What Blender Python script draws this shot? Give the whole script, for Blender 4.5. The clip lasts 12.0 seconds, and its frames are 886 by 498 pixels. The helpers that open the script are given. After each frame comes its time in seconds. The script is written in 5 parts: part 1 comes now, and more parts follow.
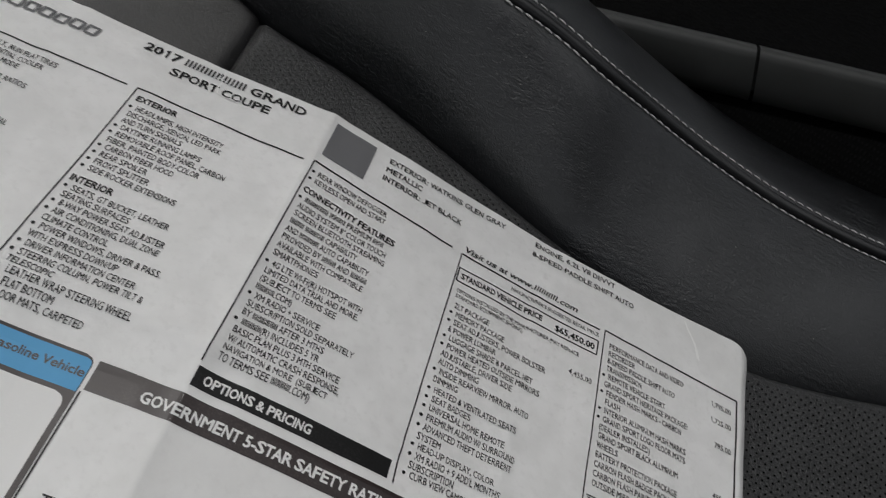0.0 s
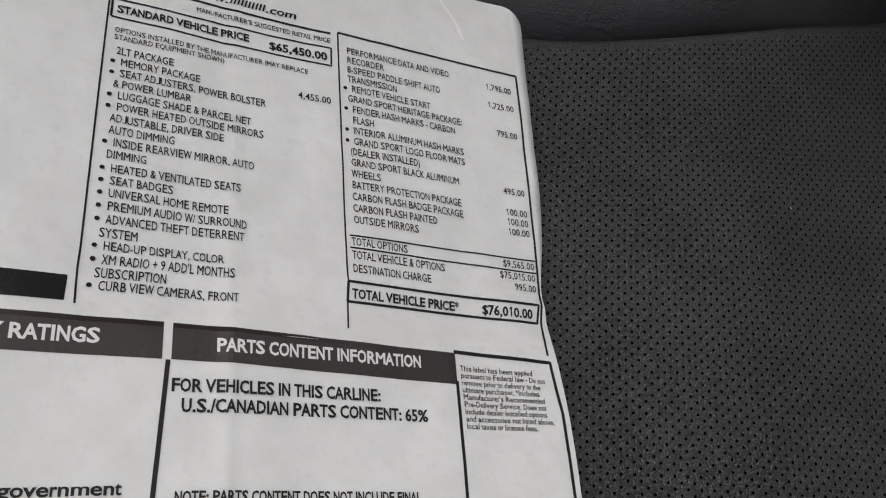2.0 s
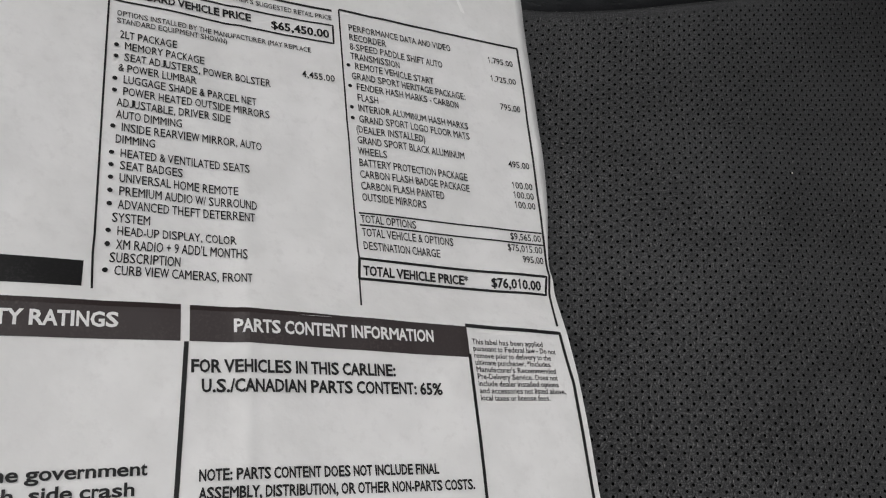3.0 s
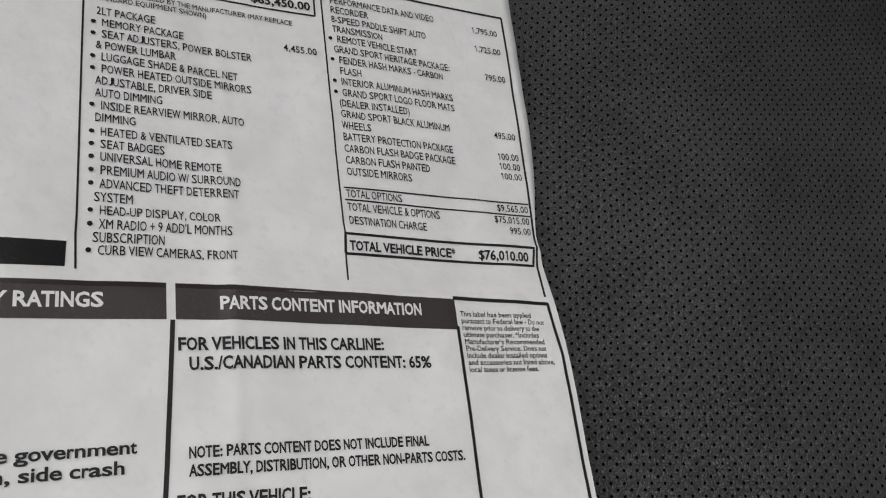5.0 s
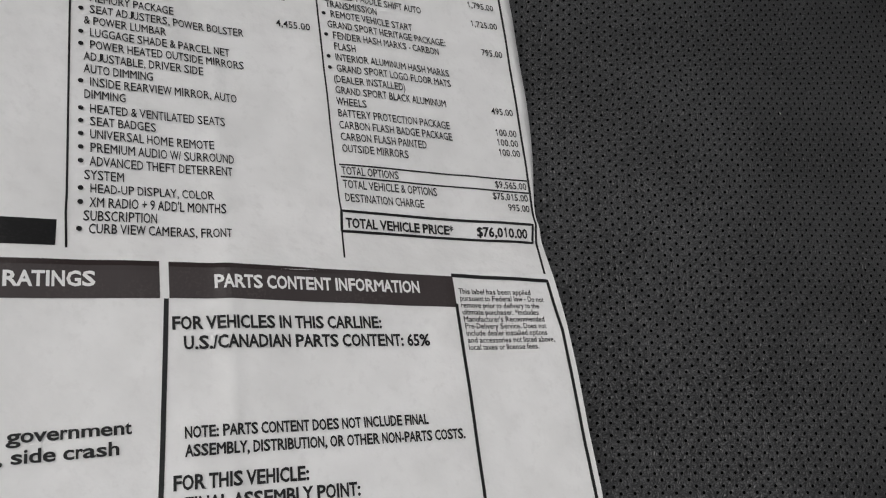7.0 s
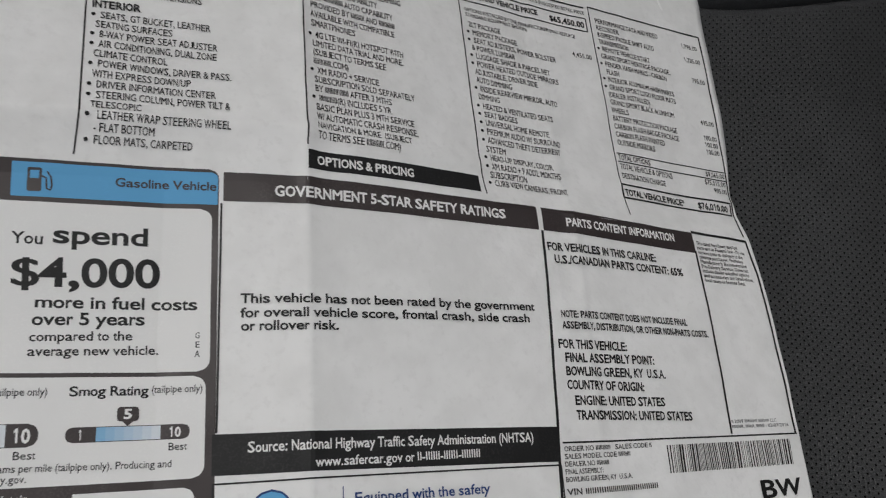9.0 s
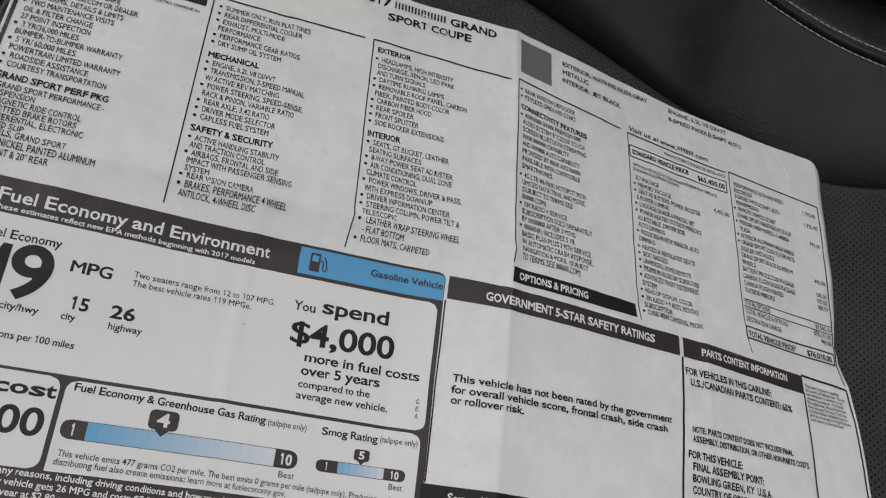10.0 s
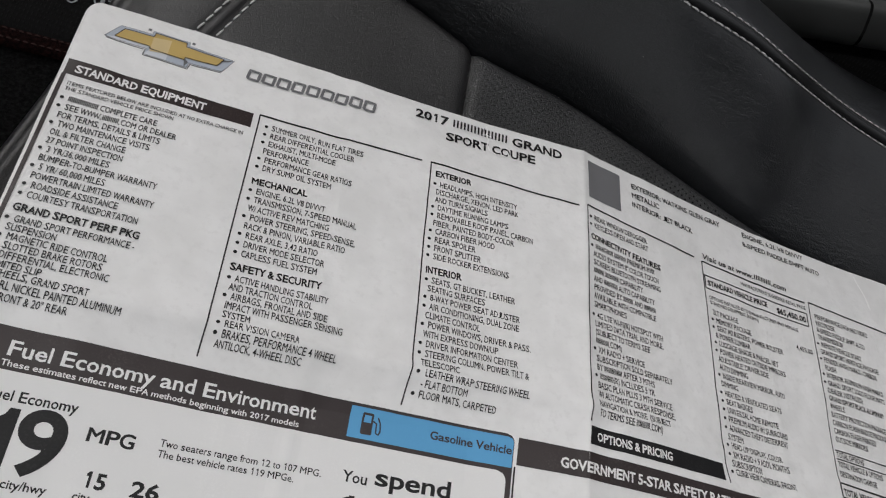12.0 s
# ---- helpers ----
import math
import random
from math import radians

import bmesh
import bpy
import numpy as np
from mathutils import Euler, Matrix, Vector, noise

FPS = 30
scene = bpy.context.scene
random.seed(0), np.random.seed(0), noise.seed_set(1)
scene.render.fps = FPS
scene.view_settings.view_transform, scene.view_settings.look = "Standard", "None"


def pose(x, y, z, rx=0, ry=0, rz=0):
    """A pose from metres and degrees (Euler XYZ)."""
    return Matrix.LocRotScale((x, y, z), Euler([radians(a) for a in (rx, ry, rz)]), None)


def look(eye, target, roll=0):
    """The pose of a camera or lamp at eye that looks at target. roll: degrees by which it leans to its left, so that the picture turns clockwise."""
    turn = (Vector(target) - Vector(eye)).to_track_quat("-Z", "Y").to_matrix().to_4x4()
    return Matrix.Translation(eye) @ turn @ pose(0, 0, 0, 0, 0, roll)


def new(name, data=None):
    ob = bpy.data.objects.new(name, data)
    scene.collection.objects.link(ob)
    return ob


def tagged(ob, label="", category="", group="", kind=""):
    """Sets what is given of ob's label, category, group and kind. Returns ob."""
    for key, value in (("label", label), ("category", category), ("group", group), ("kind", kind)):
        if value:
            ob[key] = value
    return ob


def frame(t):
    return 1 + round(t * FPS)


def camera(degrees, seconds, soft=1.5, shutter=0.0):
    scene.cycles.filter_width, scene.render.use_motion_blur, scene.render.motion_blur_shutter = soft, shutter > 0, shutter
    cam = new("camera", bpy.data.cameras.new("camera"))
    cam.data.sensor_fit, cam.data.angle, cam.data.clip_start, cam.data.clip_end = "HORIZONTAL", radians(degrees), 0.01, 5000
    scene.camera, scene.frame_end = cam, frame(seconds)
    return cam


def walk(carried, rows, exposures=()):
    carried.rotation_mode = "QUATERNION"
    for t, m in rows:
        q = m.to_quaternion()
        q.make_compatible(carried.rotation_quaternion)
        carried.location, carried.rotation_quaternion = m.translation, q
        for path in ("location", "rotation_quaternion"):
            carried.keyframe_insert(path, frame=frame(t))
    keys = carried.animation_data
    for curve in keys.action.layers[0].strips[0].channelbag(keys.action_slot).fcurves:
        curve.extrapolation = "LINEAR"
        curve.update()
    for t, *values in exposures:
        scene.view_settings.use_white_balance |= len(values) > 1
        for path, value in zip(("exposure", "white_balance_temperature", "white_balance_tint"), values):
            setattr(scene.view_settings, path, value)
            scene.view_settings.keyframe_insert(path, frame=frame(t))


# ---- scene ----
cam = camera(57.50, 12.0, 1.15, 0.1)
# seconds, eye, a point 0.3 m ahead, roll
PATH = [
    (0, (0.01447, -0.10698, 0.59485), (0.06060, 0.08540, 0.36932), 36.687),
    (0.2, (0.02729, -0.09973, 0.58848), (0.09278, 0.08190, 0.35886), 38.780),
    (0.5, (0.04847, -0.08857, 0.57643), (0.13579, 0.07728, 0.34219), 40.922),
    (0.6, (0.05409, -0.08448, 0.57250), (0.14701, 0.07658, 0.33708), 41.579),
    (0.8, (0.06100, -0.08000, 0.56700), (0.16525, 0.07060, 0.32940), 43.500),
    (1, (0.06587, -0.07755, 0.56457), (0.17547, 0.06541, 0.32467), 43.804),
    (1.5, (0.06964, -0.07317, 0.55845), (0.18643, 0.05315, 0.31268), 45.663),
    (2, (0.07395, -0.07153, 0.55939), (0.19200, 0.04564, 0.30972), 46.104),
    (2.5, (0.07264, -0.07148, 0.55748), (0.19255, 0.03865, 0.30551), 46.992),
    (3, (0.06930, -0.07106, 0.55988), (0.18990, 0.03623, 0.30701), 47.140),
    (5, (0.07118, -0.07116, 0.56014), (0.19463, 0.02657, 0.30478), 48.779),
    (5.5, (0.07101, -0.07097, 0.55951), (0.19507, 0.02488, 0.30373), 49.158),
    (6, (0.07231, -0.07188, 0.55741), (0.19571, 0.02290, 0.30091), 49.123),
    (6.5, (0.07318, -0.07089, 0.55804), (0.19777, 0.02248, 0.30160), 49.571),
    (6.7, (0.07323, -0.07114, 0.55749), (0.19704, 0.02191, 0.30056), 49.470),
    (8.3, (0.02857, -0.08634, 0.55502), (0.15391, 0.00717, 0.29900), 49.016),
    (8.5, (0.00089, -0.09013, 0.57182), (0.12737, 0.00328, 0.31633), 49.542),
    (8.7, (-0.02500, -0.10300, 0.58700), (0.09949, -0.00761, 0.33126), 49.100),
    (9, (-0.06764, -0.11499, 0.59724), (0.06093, -0.01867, 0.34388), 52.393),
    (9.1, (-0.07791, -0.11646, 0.60454), (0.04997, -0.01992, 0.35091), 53.218),
    (9.3, (-0.10100, -0.12300, 0.61800), (0.02564, -0.02277, 0.36518), 54.100),
    (9.5, (-0.12002, -0.12741, 0.62506), (0.00030, -0.02251, 0.37105), 53.973),
    (9.8, (-0.13800, -0.13400, 0.63000), (-0.02491, -0.01462, 0.37908), 51.900),
    (10, (-0.14309, -0.13181, 0.63242), (-0.03501, -0.00481, 0.38303), 50.086),
    (10.1, (-0.14781, -0.12707, 0.63283), (-0.04002, 0.00120, 0.38398), 50.164),
    (10.3, (-0.15785, -0.11614, 0.63228), (-0.05377, 0.01958, 0.38582), 48.497),
    (10.5, (-0.16324, -0.09720, 0.61935), (-0.06175, 0.04517, 0.37557), 47.271),
    (10.8, (-0.17500, -0.08500, 0.59400), (-0.07462, 0.06114, 0.35199), 46.300),
    (11, (-0.17504, -0.08295, 0.59014), (-0.07492, 0.06504, 0.34916), 46.028),
    (11.3, (-0.17300, -0.08300, 0.59800), (-0.07584, 0.06604, 0.35645), 45.200),
    (11.5, (-0.17317, -0.08436, 0.59207), (-0.07321, 0.06622, 0.35263), 45.570),
    (12, (-0.15717, -0.09168, 0.60196), (-0.05763, 0.05890, 0.36235), 45.428),
]
walk(cam, [(t, look(eye, target, roll)) for t, eye, target, roll in PATH], [(0.0, -0.84, 6500, 9), (1.5, -0.52, 6500, 9.5), (2.5, -0.53, 6550, 10.5), (6.5, -0.58, 6550, 10.5), (8.5, -0.64, 6550, 10.5), (9.0, -0.84, 6500, 9.5), (9.5, -0.83, 6500, 9.5), (10.5, -0.69, 6500, 10), (12.0, -0.60, 6500, 10.5)])

# ---- world and light ----
world = bpy.data.worlds.new("sky")
scene.world = world
world.use_nodes = True
wn = world.node_tree.nodes
sky = wn.new("ShaderNodeTexSky")
sky.sky_type = "NISHITA"
sky.sun_disc = False
sky.sun_elevation, sky.sun_rotation = radians(50), radians(-62)
sky.air_density, sky.dust_density = 1.0, 4.0
wn["Background"].inputs["Strength"].default_value = 0.17
pale = wn.new("ShaderNodeHueSaturation")
pale.inputs["Saturation"].default_value = 0.18
world.node_tree.links.new(sky.outputs["Color"], pale.inputs["Color"])
world.node_tree.links.new(pale.outputs["Color"], wn["Background"].inputs["Color"])
sun = new("sun", bpy.data.lights.new("sun", "SUN"))
sun.data.energy, sun.data.angle, sun.data.color = 1.30, radians(112), (1.0, 0.995, 0.988)
sun.matrix_world = look((-0.85, 0.52, 2.0), (0, 0, 0))


# ---- materials ----
def mat(name, colour, rough=0.5, metal=0.0, spec=0.5):
    m = bpy.data.materials.new(name)
    m.use_nodes = True
    b = m.node_tree.nodes["Principled BSDF"]
    b.inputs["Base Color"].default_value = (*colour, 1)
    b.inputs["Roughness"].default_value = rough
    b.inputs["Metallic"].default_value = metal
    b.inputs["Specular IOR Level"].default_value = spec
    return m


def node(m, kind, **inputs):
    n = m.node_tree.nodes.new(kind)
    for key, value in inputs.items():
        n.inputs[key.replace("_", " ")].default_value = value
    return n


def link(m, a, b):
    m.node_tree.links.new(a, b)


def maths(m, op, a, b=None):
    n = m.node_tree.nodes.new("ShaderNodeMath")
    n.operation = op
    for i, v in enumerate((a, b)):
        if v is None:
            continue
        if isinstance(v, (int, float)):
            n.inputs[i].default_value = v
        else:
            link(m, v, n.inputs[i])
    return n.outputs[0]


def mixed(m, fac, a, b):
    n = m.node_tree.nodes.new("ShaderNodeMix")
    n.data_type = "RGBA"
    if isinstance(fac, (int, float)):
        n.inputs["Factor"].default_value = fac
    else:
        link(m, fac, n.inputs["Factor"])
    for key, v in (("A", a), ("B", b)):
        s = next(i for i in n.inputs if i.name == key and i.type == "RGBA")
        if isinstance(v, tuple):
            s.default_value = (*v, 1)
        else:
            link(m, v, s)
    return next(o for o in n.outputs if o.type == "RGBA")


def ramp(m, fac, lo, hi):
    n = m.node_tree.nodes.new("ShaderNodeMapRange")
    n.interpolation_type = "SMOOTHSTEP"
    link(m, fac, n.inputs["Value"])
    n.inputs["From Min"].default_value, n.inputs["From Max"].default_value = lo, hi
    return n.outputs["Result"]


def coords(m):
    return m.node_tree.nodes.new("ShaderNodeTexCoord").outputs["Object"]


def noise_of(m, vec, scale, detail=3.0, rough=0.55):
    n = node(m, "ShaderNodeTexNoise", Scale=scale, Detail=detail, Roughness=rough)
    link(m, vec, n.inputs["Vector"])
    return n.outputs["Fac"]


def bump(m, height, strength, distance, normal=None):
    n = node(m, "ShaderNodeBump", Strength=strength, Distance=distance)
    link(m, height, n.inputs["Height"])
    if normal is not None:
        link(m, normal, n.inputs["Normal"])
    return n.outputs["Normal"]


def shade(m, colour=None, rough=None, normal=None):
    b = m.node_tree.nodes["Principled BSDF"]
    for key, v in (("Base Color", colour), ("Roughness", rough), ("Normal", normal)):
        if v is not None:
            link(m, v, b.inputs[key])


def paper_material():
    m = mat("printed paper", (0.78, 0.775, 0.76), 0.62, spec=0.3)
    c = coords(m)
    cloud = maths(m, "ADD", maths(m, "MULTIPLY", noise_of(m, c, 24, 4), 0.6), maths(m, "MULTIPLY", noise_of(m, c, 95, 4), 0.4))
    fibre = noise_of(m, c, 900, 3)
    col = mixed(m, ramp(m, cloud, 0.36, 0.66), (0.805, 0.80, 0.788), (0.735, 0.73, 0.716))
    col = mixed(m, maths(m, "MULTIPLY", ramp(m, noise_of(m, c, 330, 4, 0.65), 0.5, 0.72), 0.45), col, (0.69, 0.682, 0.668))
    shade(m, col, None, bump(m, fibre, 0.12, 0.0002, bump(m, noise_of(m, c, 48, 5), 0.55, 0.0016)))
    return m


def ink_material(name, colour, rough=0.5, gloss=0.18):
    m = mat(name, colour, rough, spec=gloss)
    c = coords(m)
    speck = noise_of(m, c, 1500, 2)
    blotch = noise_of(m, c, 60, 3)
    lighter = tuple(min(1.0, v * 1.04) for v in colour) if min(colour) > 0.1 else tuple(v * 1.6 + 0.012 for v in colour)
    col = mixed(m, maths(m, "MULTIPLY", ramp(m, speck, 0.45, 0.72), ramp(m, blotch, 0.35, 0.7)), colour, lighter)
    shade(m, col)
    return m


def vec_math(m, op, a, b):
    n = m.node_tree.nodes.new("ShaderNodeVectorMath")
    n.operation = op
    for k, v in enumerate((a, b)):
        if isinstance(v, tuple):
            n.inputs[k].default_value = v
        else:
            link(m, v, n.inputs[k])
    return n.outputs[0]


def leather_material(name, holes=False, colour=(0.036, 0.037, 0.039), cell=1000, depth=0.5, gloss=0.8, matt=0.24, lined=0.0):
    m = mat(name, colour, 0.42, spec=gloss)
    c = coords(m)
    wob = node(m, "ShaderNodeTexNoise", Scale=380.0, Detail=2.0)
    link(m, c, wob.inputs["Vector"])
    bent = vec_math(m, "ADD", c, vec_math(m, "MULTIPLY", wob.outputs["Color"], (0.0022, 0.0022, 0.0022)))
    v = m.node_tree.nodes.new("ShaderNodeTexVoronoi")
    v.feature = "DISTANCE_TO_EDGE"
    v.inputs["Scale"].default_value = cell
    link(m, vec_math(m, "MULTIPLY", bent, (0.80, 1.20, 1.0) if holes else (0.85, 1.25, 1.0)), v.inputs["Vector"])
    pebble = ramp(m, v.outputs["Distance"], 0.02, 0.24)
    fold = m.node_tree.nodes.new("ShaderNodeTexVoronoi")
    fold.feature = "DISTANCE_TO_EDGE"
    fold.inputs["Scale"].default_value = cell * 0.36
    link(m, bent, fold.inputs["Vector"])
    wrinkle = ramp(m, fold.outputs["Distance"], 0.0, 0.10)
    soft = noise_of(m, c, 45, 4)
    patch = ramp(m, noise_of(m, c, 28, 3), 0.35, 0.68)
    deep = maths(m, "ADD", maths(m, "MULTIPLY", patch, 0.3 if holes else 0.6), 0.7 if holes else 0.4)
    nrm = bump(m, soft, 0.2 if holes else 0.1, 0.004)
    nrm = bump(m, noise_of(m, c, 330, 3), 0.14 if holes else 0.07, 0.0010, nrm)
    if lined:
        lines = ramp(m, noise_of(m, vec_math(m, "MULTIPLY", bent, (0.25, 1.2, 1.2)), 420, 2), 0.34, 0.66)
        nrm = bump(m, maths(m, "MULTIPLY", lines, patch), lined, 0.0008, nrm)
    grain = maths(m, "MULTIPLY", maths(m, "ADD", pebble, maths(m, "MULTIPLY", wrinkle, 0.7)), deep)
    if holes:
        plain = m.node_tree.nodes.new("ShaderNodeAttribute")
        plain.attribute_name = "punched"
        grain = maths(m, "MULTIPLY", grain, maths(m, "ADD", maths(m, "MULTIPLY", plain.outputs["Fac"], 0.6), 0.4))
    nrm = bump(m, grain, depth, 0.0005, nrm)
    light = tuple(x * (1.1 if holes else 1.3) for x in colour)
    col = mixed(m, ramp(m, soft, 0.3, 0.75), colour, light)
    # shade between the grain cells is painted dark into the colour
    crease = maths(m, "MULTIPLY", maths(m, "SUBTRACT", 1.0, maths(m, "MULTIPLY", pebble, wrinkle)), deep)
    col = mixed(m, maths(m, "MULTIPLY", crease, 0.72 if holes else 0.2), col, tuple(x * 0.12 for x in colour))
    rough = maths(m, "ADD", maths(m, "MULTIPLY", soft, 0.2), matt)
    # the painted creases lose sheen too
    sheen = maths(m, "MULTIPLY", maths(m, "SUBTRACT", 1.0, maths(m, "MULTIPLY", crease, 0.4 if holes else 0.2)), gloss)
    link(m, sheen, m.node_tree.nodes["Principled BSDF"].inputs["Specular IOR Level"])
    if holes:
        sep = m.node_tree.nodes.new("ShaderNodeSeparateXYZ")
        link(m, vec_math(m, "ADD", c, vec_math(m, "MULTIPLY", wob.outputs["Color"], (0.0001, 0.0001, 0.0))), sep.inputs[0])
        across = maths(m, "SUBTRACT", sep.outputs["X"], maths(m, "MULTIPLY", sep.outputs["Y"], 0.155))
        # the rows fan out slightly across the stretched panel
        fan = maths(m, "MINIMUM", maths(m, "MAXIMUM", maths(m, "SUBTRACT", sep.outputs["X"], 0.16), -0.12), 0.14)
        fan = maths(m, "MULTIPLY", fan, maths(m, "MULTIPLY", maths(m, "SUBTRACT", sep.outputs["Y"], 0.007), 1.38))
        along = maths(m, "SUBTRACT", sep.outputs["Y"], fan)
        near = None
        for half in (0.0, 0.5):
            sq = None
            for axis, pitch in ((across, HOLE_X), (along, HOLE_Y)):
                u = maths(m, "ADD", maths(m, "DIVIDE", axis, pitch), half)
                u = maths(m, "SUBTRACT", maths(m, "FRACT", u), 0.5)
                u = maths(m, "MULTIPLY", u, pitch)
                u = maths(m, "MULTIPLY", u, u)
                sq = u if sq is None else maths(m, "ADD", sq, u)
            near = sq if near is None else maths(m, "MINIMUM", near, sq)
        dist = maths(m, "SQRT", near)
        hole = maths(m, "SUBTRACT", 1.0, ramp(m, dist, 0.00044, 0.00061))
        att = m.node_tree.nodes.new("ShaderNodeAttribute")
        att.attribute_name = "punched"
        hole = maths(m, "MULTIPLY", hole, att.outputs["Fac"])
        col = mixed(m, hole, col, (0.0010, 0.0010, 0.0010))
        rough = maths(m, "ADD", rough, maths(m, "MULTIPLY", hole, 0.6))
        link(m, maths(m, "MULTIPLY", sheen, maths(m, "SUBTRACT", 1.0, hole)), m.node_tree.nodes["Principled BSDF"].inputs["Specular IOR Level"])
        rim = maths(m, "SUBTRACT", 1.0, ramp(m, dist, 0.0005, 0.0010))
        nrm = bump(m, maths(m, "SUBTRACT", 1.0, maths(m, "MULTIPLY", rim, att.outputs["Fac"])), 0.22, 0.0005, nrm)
    shade(m, col, rough, nrm)
    return m


def carpet_material(name, colour):
    m = mat(name, colour, 0.95, spec=0.1)
    c = coords(m)
    tuft = noise_of(m, c, 420, 3, 0.7)
    col = mixed(m, ramp(m, tuft, 0.35, 0.7), tuple(x * 0.4 for x in colour), tuple(x * 1.8 for x in colour))
    shade(m, col, None, bump(m, tuft, 1.0, 0.004))
    return m


def plastic_material(name, colour, rough=0.55):
    m = mat(name, colour, rough)
    c = coords(m)
    grain = noise_of(m, c, 700, 2)
    col = mixed(m, ramp(m, noise_of(m, c, 25, 3), 0.3, 0.8), colour, tuple(x * 1.3 for x in colour))
    shade(m, col, None, bump(m, grain, 0.25, 0.0004))
    return m


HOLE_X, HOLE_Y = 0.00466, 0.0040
PAPER = paper_material()
BLACK = ink_material("black print", (0.0075, 0.0072, 0.0073), 0.42, 0.32)
STRIP = ink_material("brown-black print", (0.027, 0.0180, 0.0172), 0.34, 0.50)
BLUE = ink_material("light blue print", (0.115, 0.36, 0.62))
NAVY = ink_material("dark blue print", (0.02, 0.05, 0.16))
WHITE = ink_material("unprinted white", (0.77, 0.765, 0.75))
GREY = ink_material("grey print", (0.16, 0.16, 0.165))
GOLD = ink_material("gold print", (0.52, 0.37, 0.13))
SILVER = ink_material("silver print", (0.42, 0.46, 0.52))
PALE_SILVER = ink_material("pale silver print", (0.58, 0.60, 0.64))
PALE_GOLD = ink_material("pale gold print", (0.60, 0.47, 0.25))
SCUFF = ink_material("scuffed bare paper", (0.86, 0.855, 0.84))
DARK_RED = carpet_material("dark red binding", (0.012, 0.004, 0.0035))
# the sky's blue reflection is put into this leather's base colour
LEATHER = leather_material("black leather", False, (0.0064, 0.0071, 0.0086), 980, 0.36, 1.0, 0.22, 0.32)
for key, value in (("Coat Weight", 0.36), ("Coat Roughness", 0.30)):
    LEATHER.node_tree.nodes["Principled BSDF"].inputs[key].default_value = value
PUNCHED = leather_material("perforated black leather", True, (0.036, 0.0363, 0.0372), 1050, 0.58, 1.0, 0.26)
FINE = leather_material("fine-grained black leather", False, (0.0100, 0.0094, 0.0096), 1250, 0.26, 0.85, 0.34)
THREAD = plastic_material("grey thread", (0.55, 0.55, 0.54), 0.7)
RED_THREAD = plastic_material("dull red thread", (0.022, 0.005, 0.004), 0.9)
PALE_THREAD = plastic_material("pale grey thread", (0.30, 0.31, 0.33), 0.7)
CARPET = carpet_material("black carpet", (0.007, 0.007, 0.007))
PLASTIC = plastic_material("black trim", (0.006, 0.006, 0.006), 0.7)
CONSOLE = plastic_material("charcoal console trim", (0.046, 0.047, 0.045), 0.50)
ASPHALT = carpet_material("asphalt", (0.05, 0.05, 0.05))
MATT = carpet_material("matt black cover", (0.003, 0.003, 0.003))
BLACK_PANEL = plastic_material("plain black panel", (0.02, 0.02, 0.02), 0.9)


# ---- helpers for meshes ----
def part(name, verts, faces, material, parent=None, label="", smooth=False):
    me = bpy.data.meshes.new(name)
    me.from_pydata([tuple(v) for v in verts], [], [tuple(f) for f in faces])
    me.materials.append(material)
    if smooth:
        me.polygons.foreach_set("use_smooth", [True] * len(me.polygons))
    me.update()
    ob = new(name, me)
    if parent is not None:
        ob.parent = parent
    if label:
        tagged(ob, label)
    return ob


def group_of(name, label, category, at=(0, 0, 0), **more):
    e = new(name)
    e.empty_display_size = 0.05
    e.location = at
    return tagged(e, label, category, **more)


def grid_faces(nu, nv, shift=0, wrap=False):
    out = []
    for i in range(nu - 1):
        for j in range(nv if wrap else nv - 1):
            k = (j + 1) % nv
            out.append((shift + i * nv + j, shift + (i + 1) * nv + j, shift + (i + 1) * nv + k, shift + i * nv + k))
    return out


# ---- the folded sheet ----
# heights (mm over 0.36 m) at the folds: five uneven creases one way, four the other
FOLD_X = np.array([-0.2035, -0.099, -0.04, 0.0025, 0.03, 0.107, 0.2095])
FOLD_Y = np.array([-0.15, -0.05, -0.0085, 0.0095, 0.06, 0.128])
LIFT = np.array([
    [-26.3, -19.1, -11.0, -7.6, -8.8, -13.9],
    [-17.2, -13.1, -6.7, 0.2, -2.0, -5.7],
    [-10.5, -6.1, -0.3, 4.7, 1.3, 0.0],
    [-3.2, 6.4, 8.4, 10.1, 7.3, 4.9],
    [-1.6, 5.9, 7.2, 6.3, 3.6, 1.1],
    [-1.4, 2.9, 3.6, -3.3, -3.5, -6.6],
    [-4.5, -1.7, -4.9, -11.9, -8.1, -8.2]])
# how far (mm) the worn lower corners sag, or rise, beside the flat print
SAG = np.array([
    [-10.3, -9.6, -3.5, -2.0, 0.0, 0.0],
    [-8.2, -8.6, -2.7, -0.5, -1.0, 0.0],
    [-4.5, -4.6, -1.4, -0.6, -2.2, 0.0],
    [0.1, 1.7, 0.7, 0.5, -0.2, 0.0],
    [1.0, 1.0, 0.2, -0.9, -0.8, 0.0],
    [-2.0, -2.3, -0.7, -4.0, -1.2, 0.0],
    [0.4, 4.0, 2.8, -3.0, -0.8, 0.0]])
LEFT, RIGHT, BOTTOM, TOP = -0.2014, 0.2095, -0.150, 0.1275


def blend(v, knots):
    v = min(max(v, knots[0]), knots[-1])
    i = min(max(int(np.searchsorted(knots, v)) - 1, 0), len(knots) - 2)
    return i, (v - knots[i]) / (knots[i + 1] - knots[i])


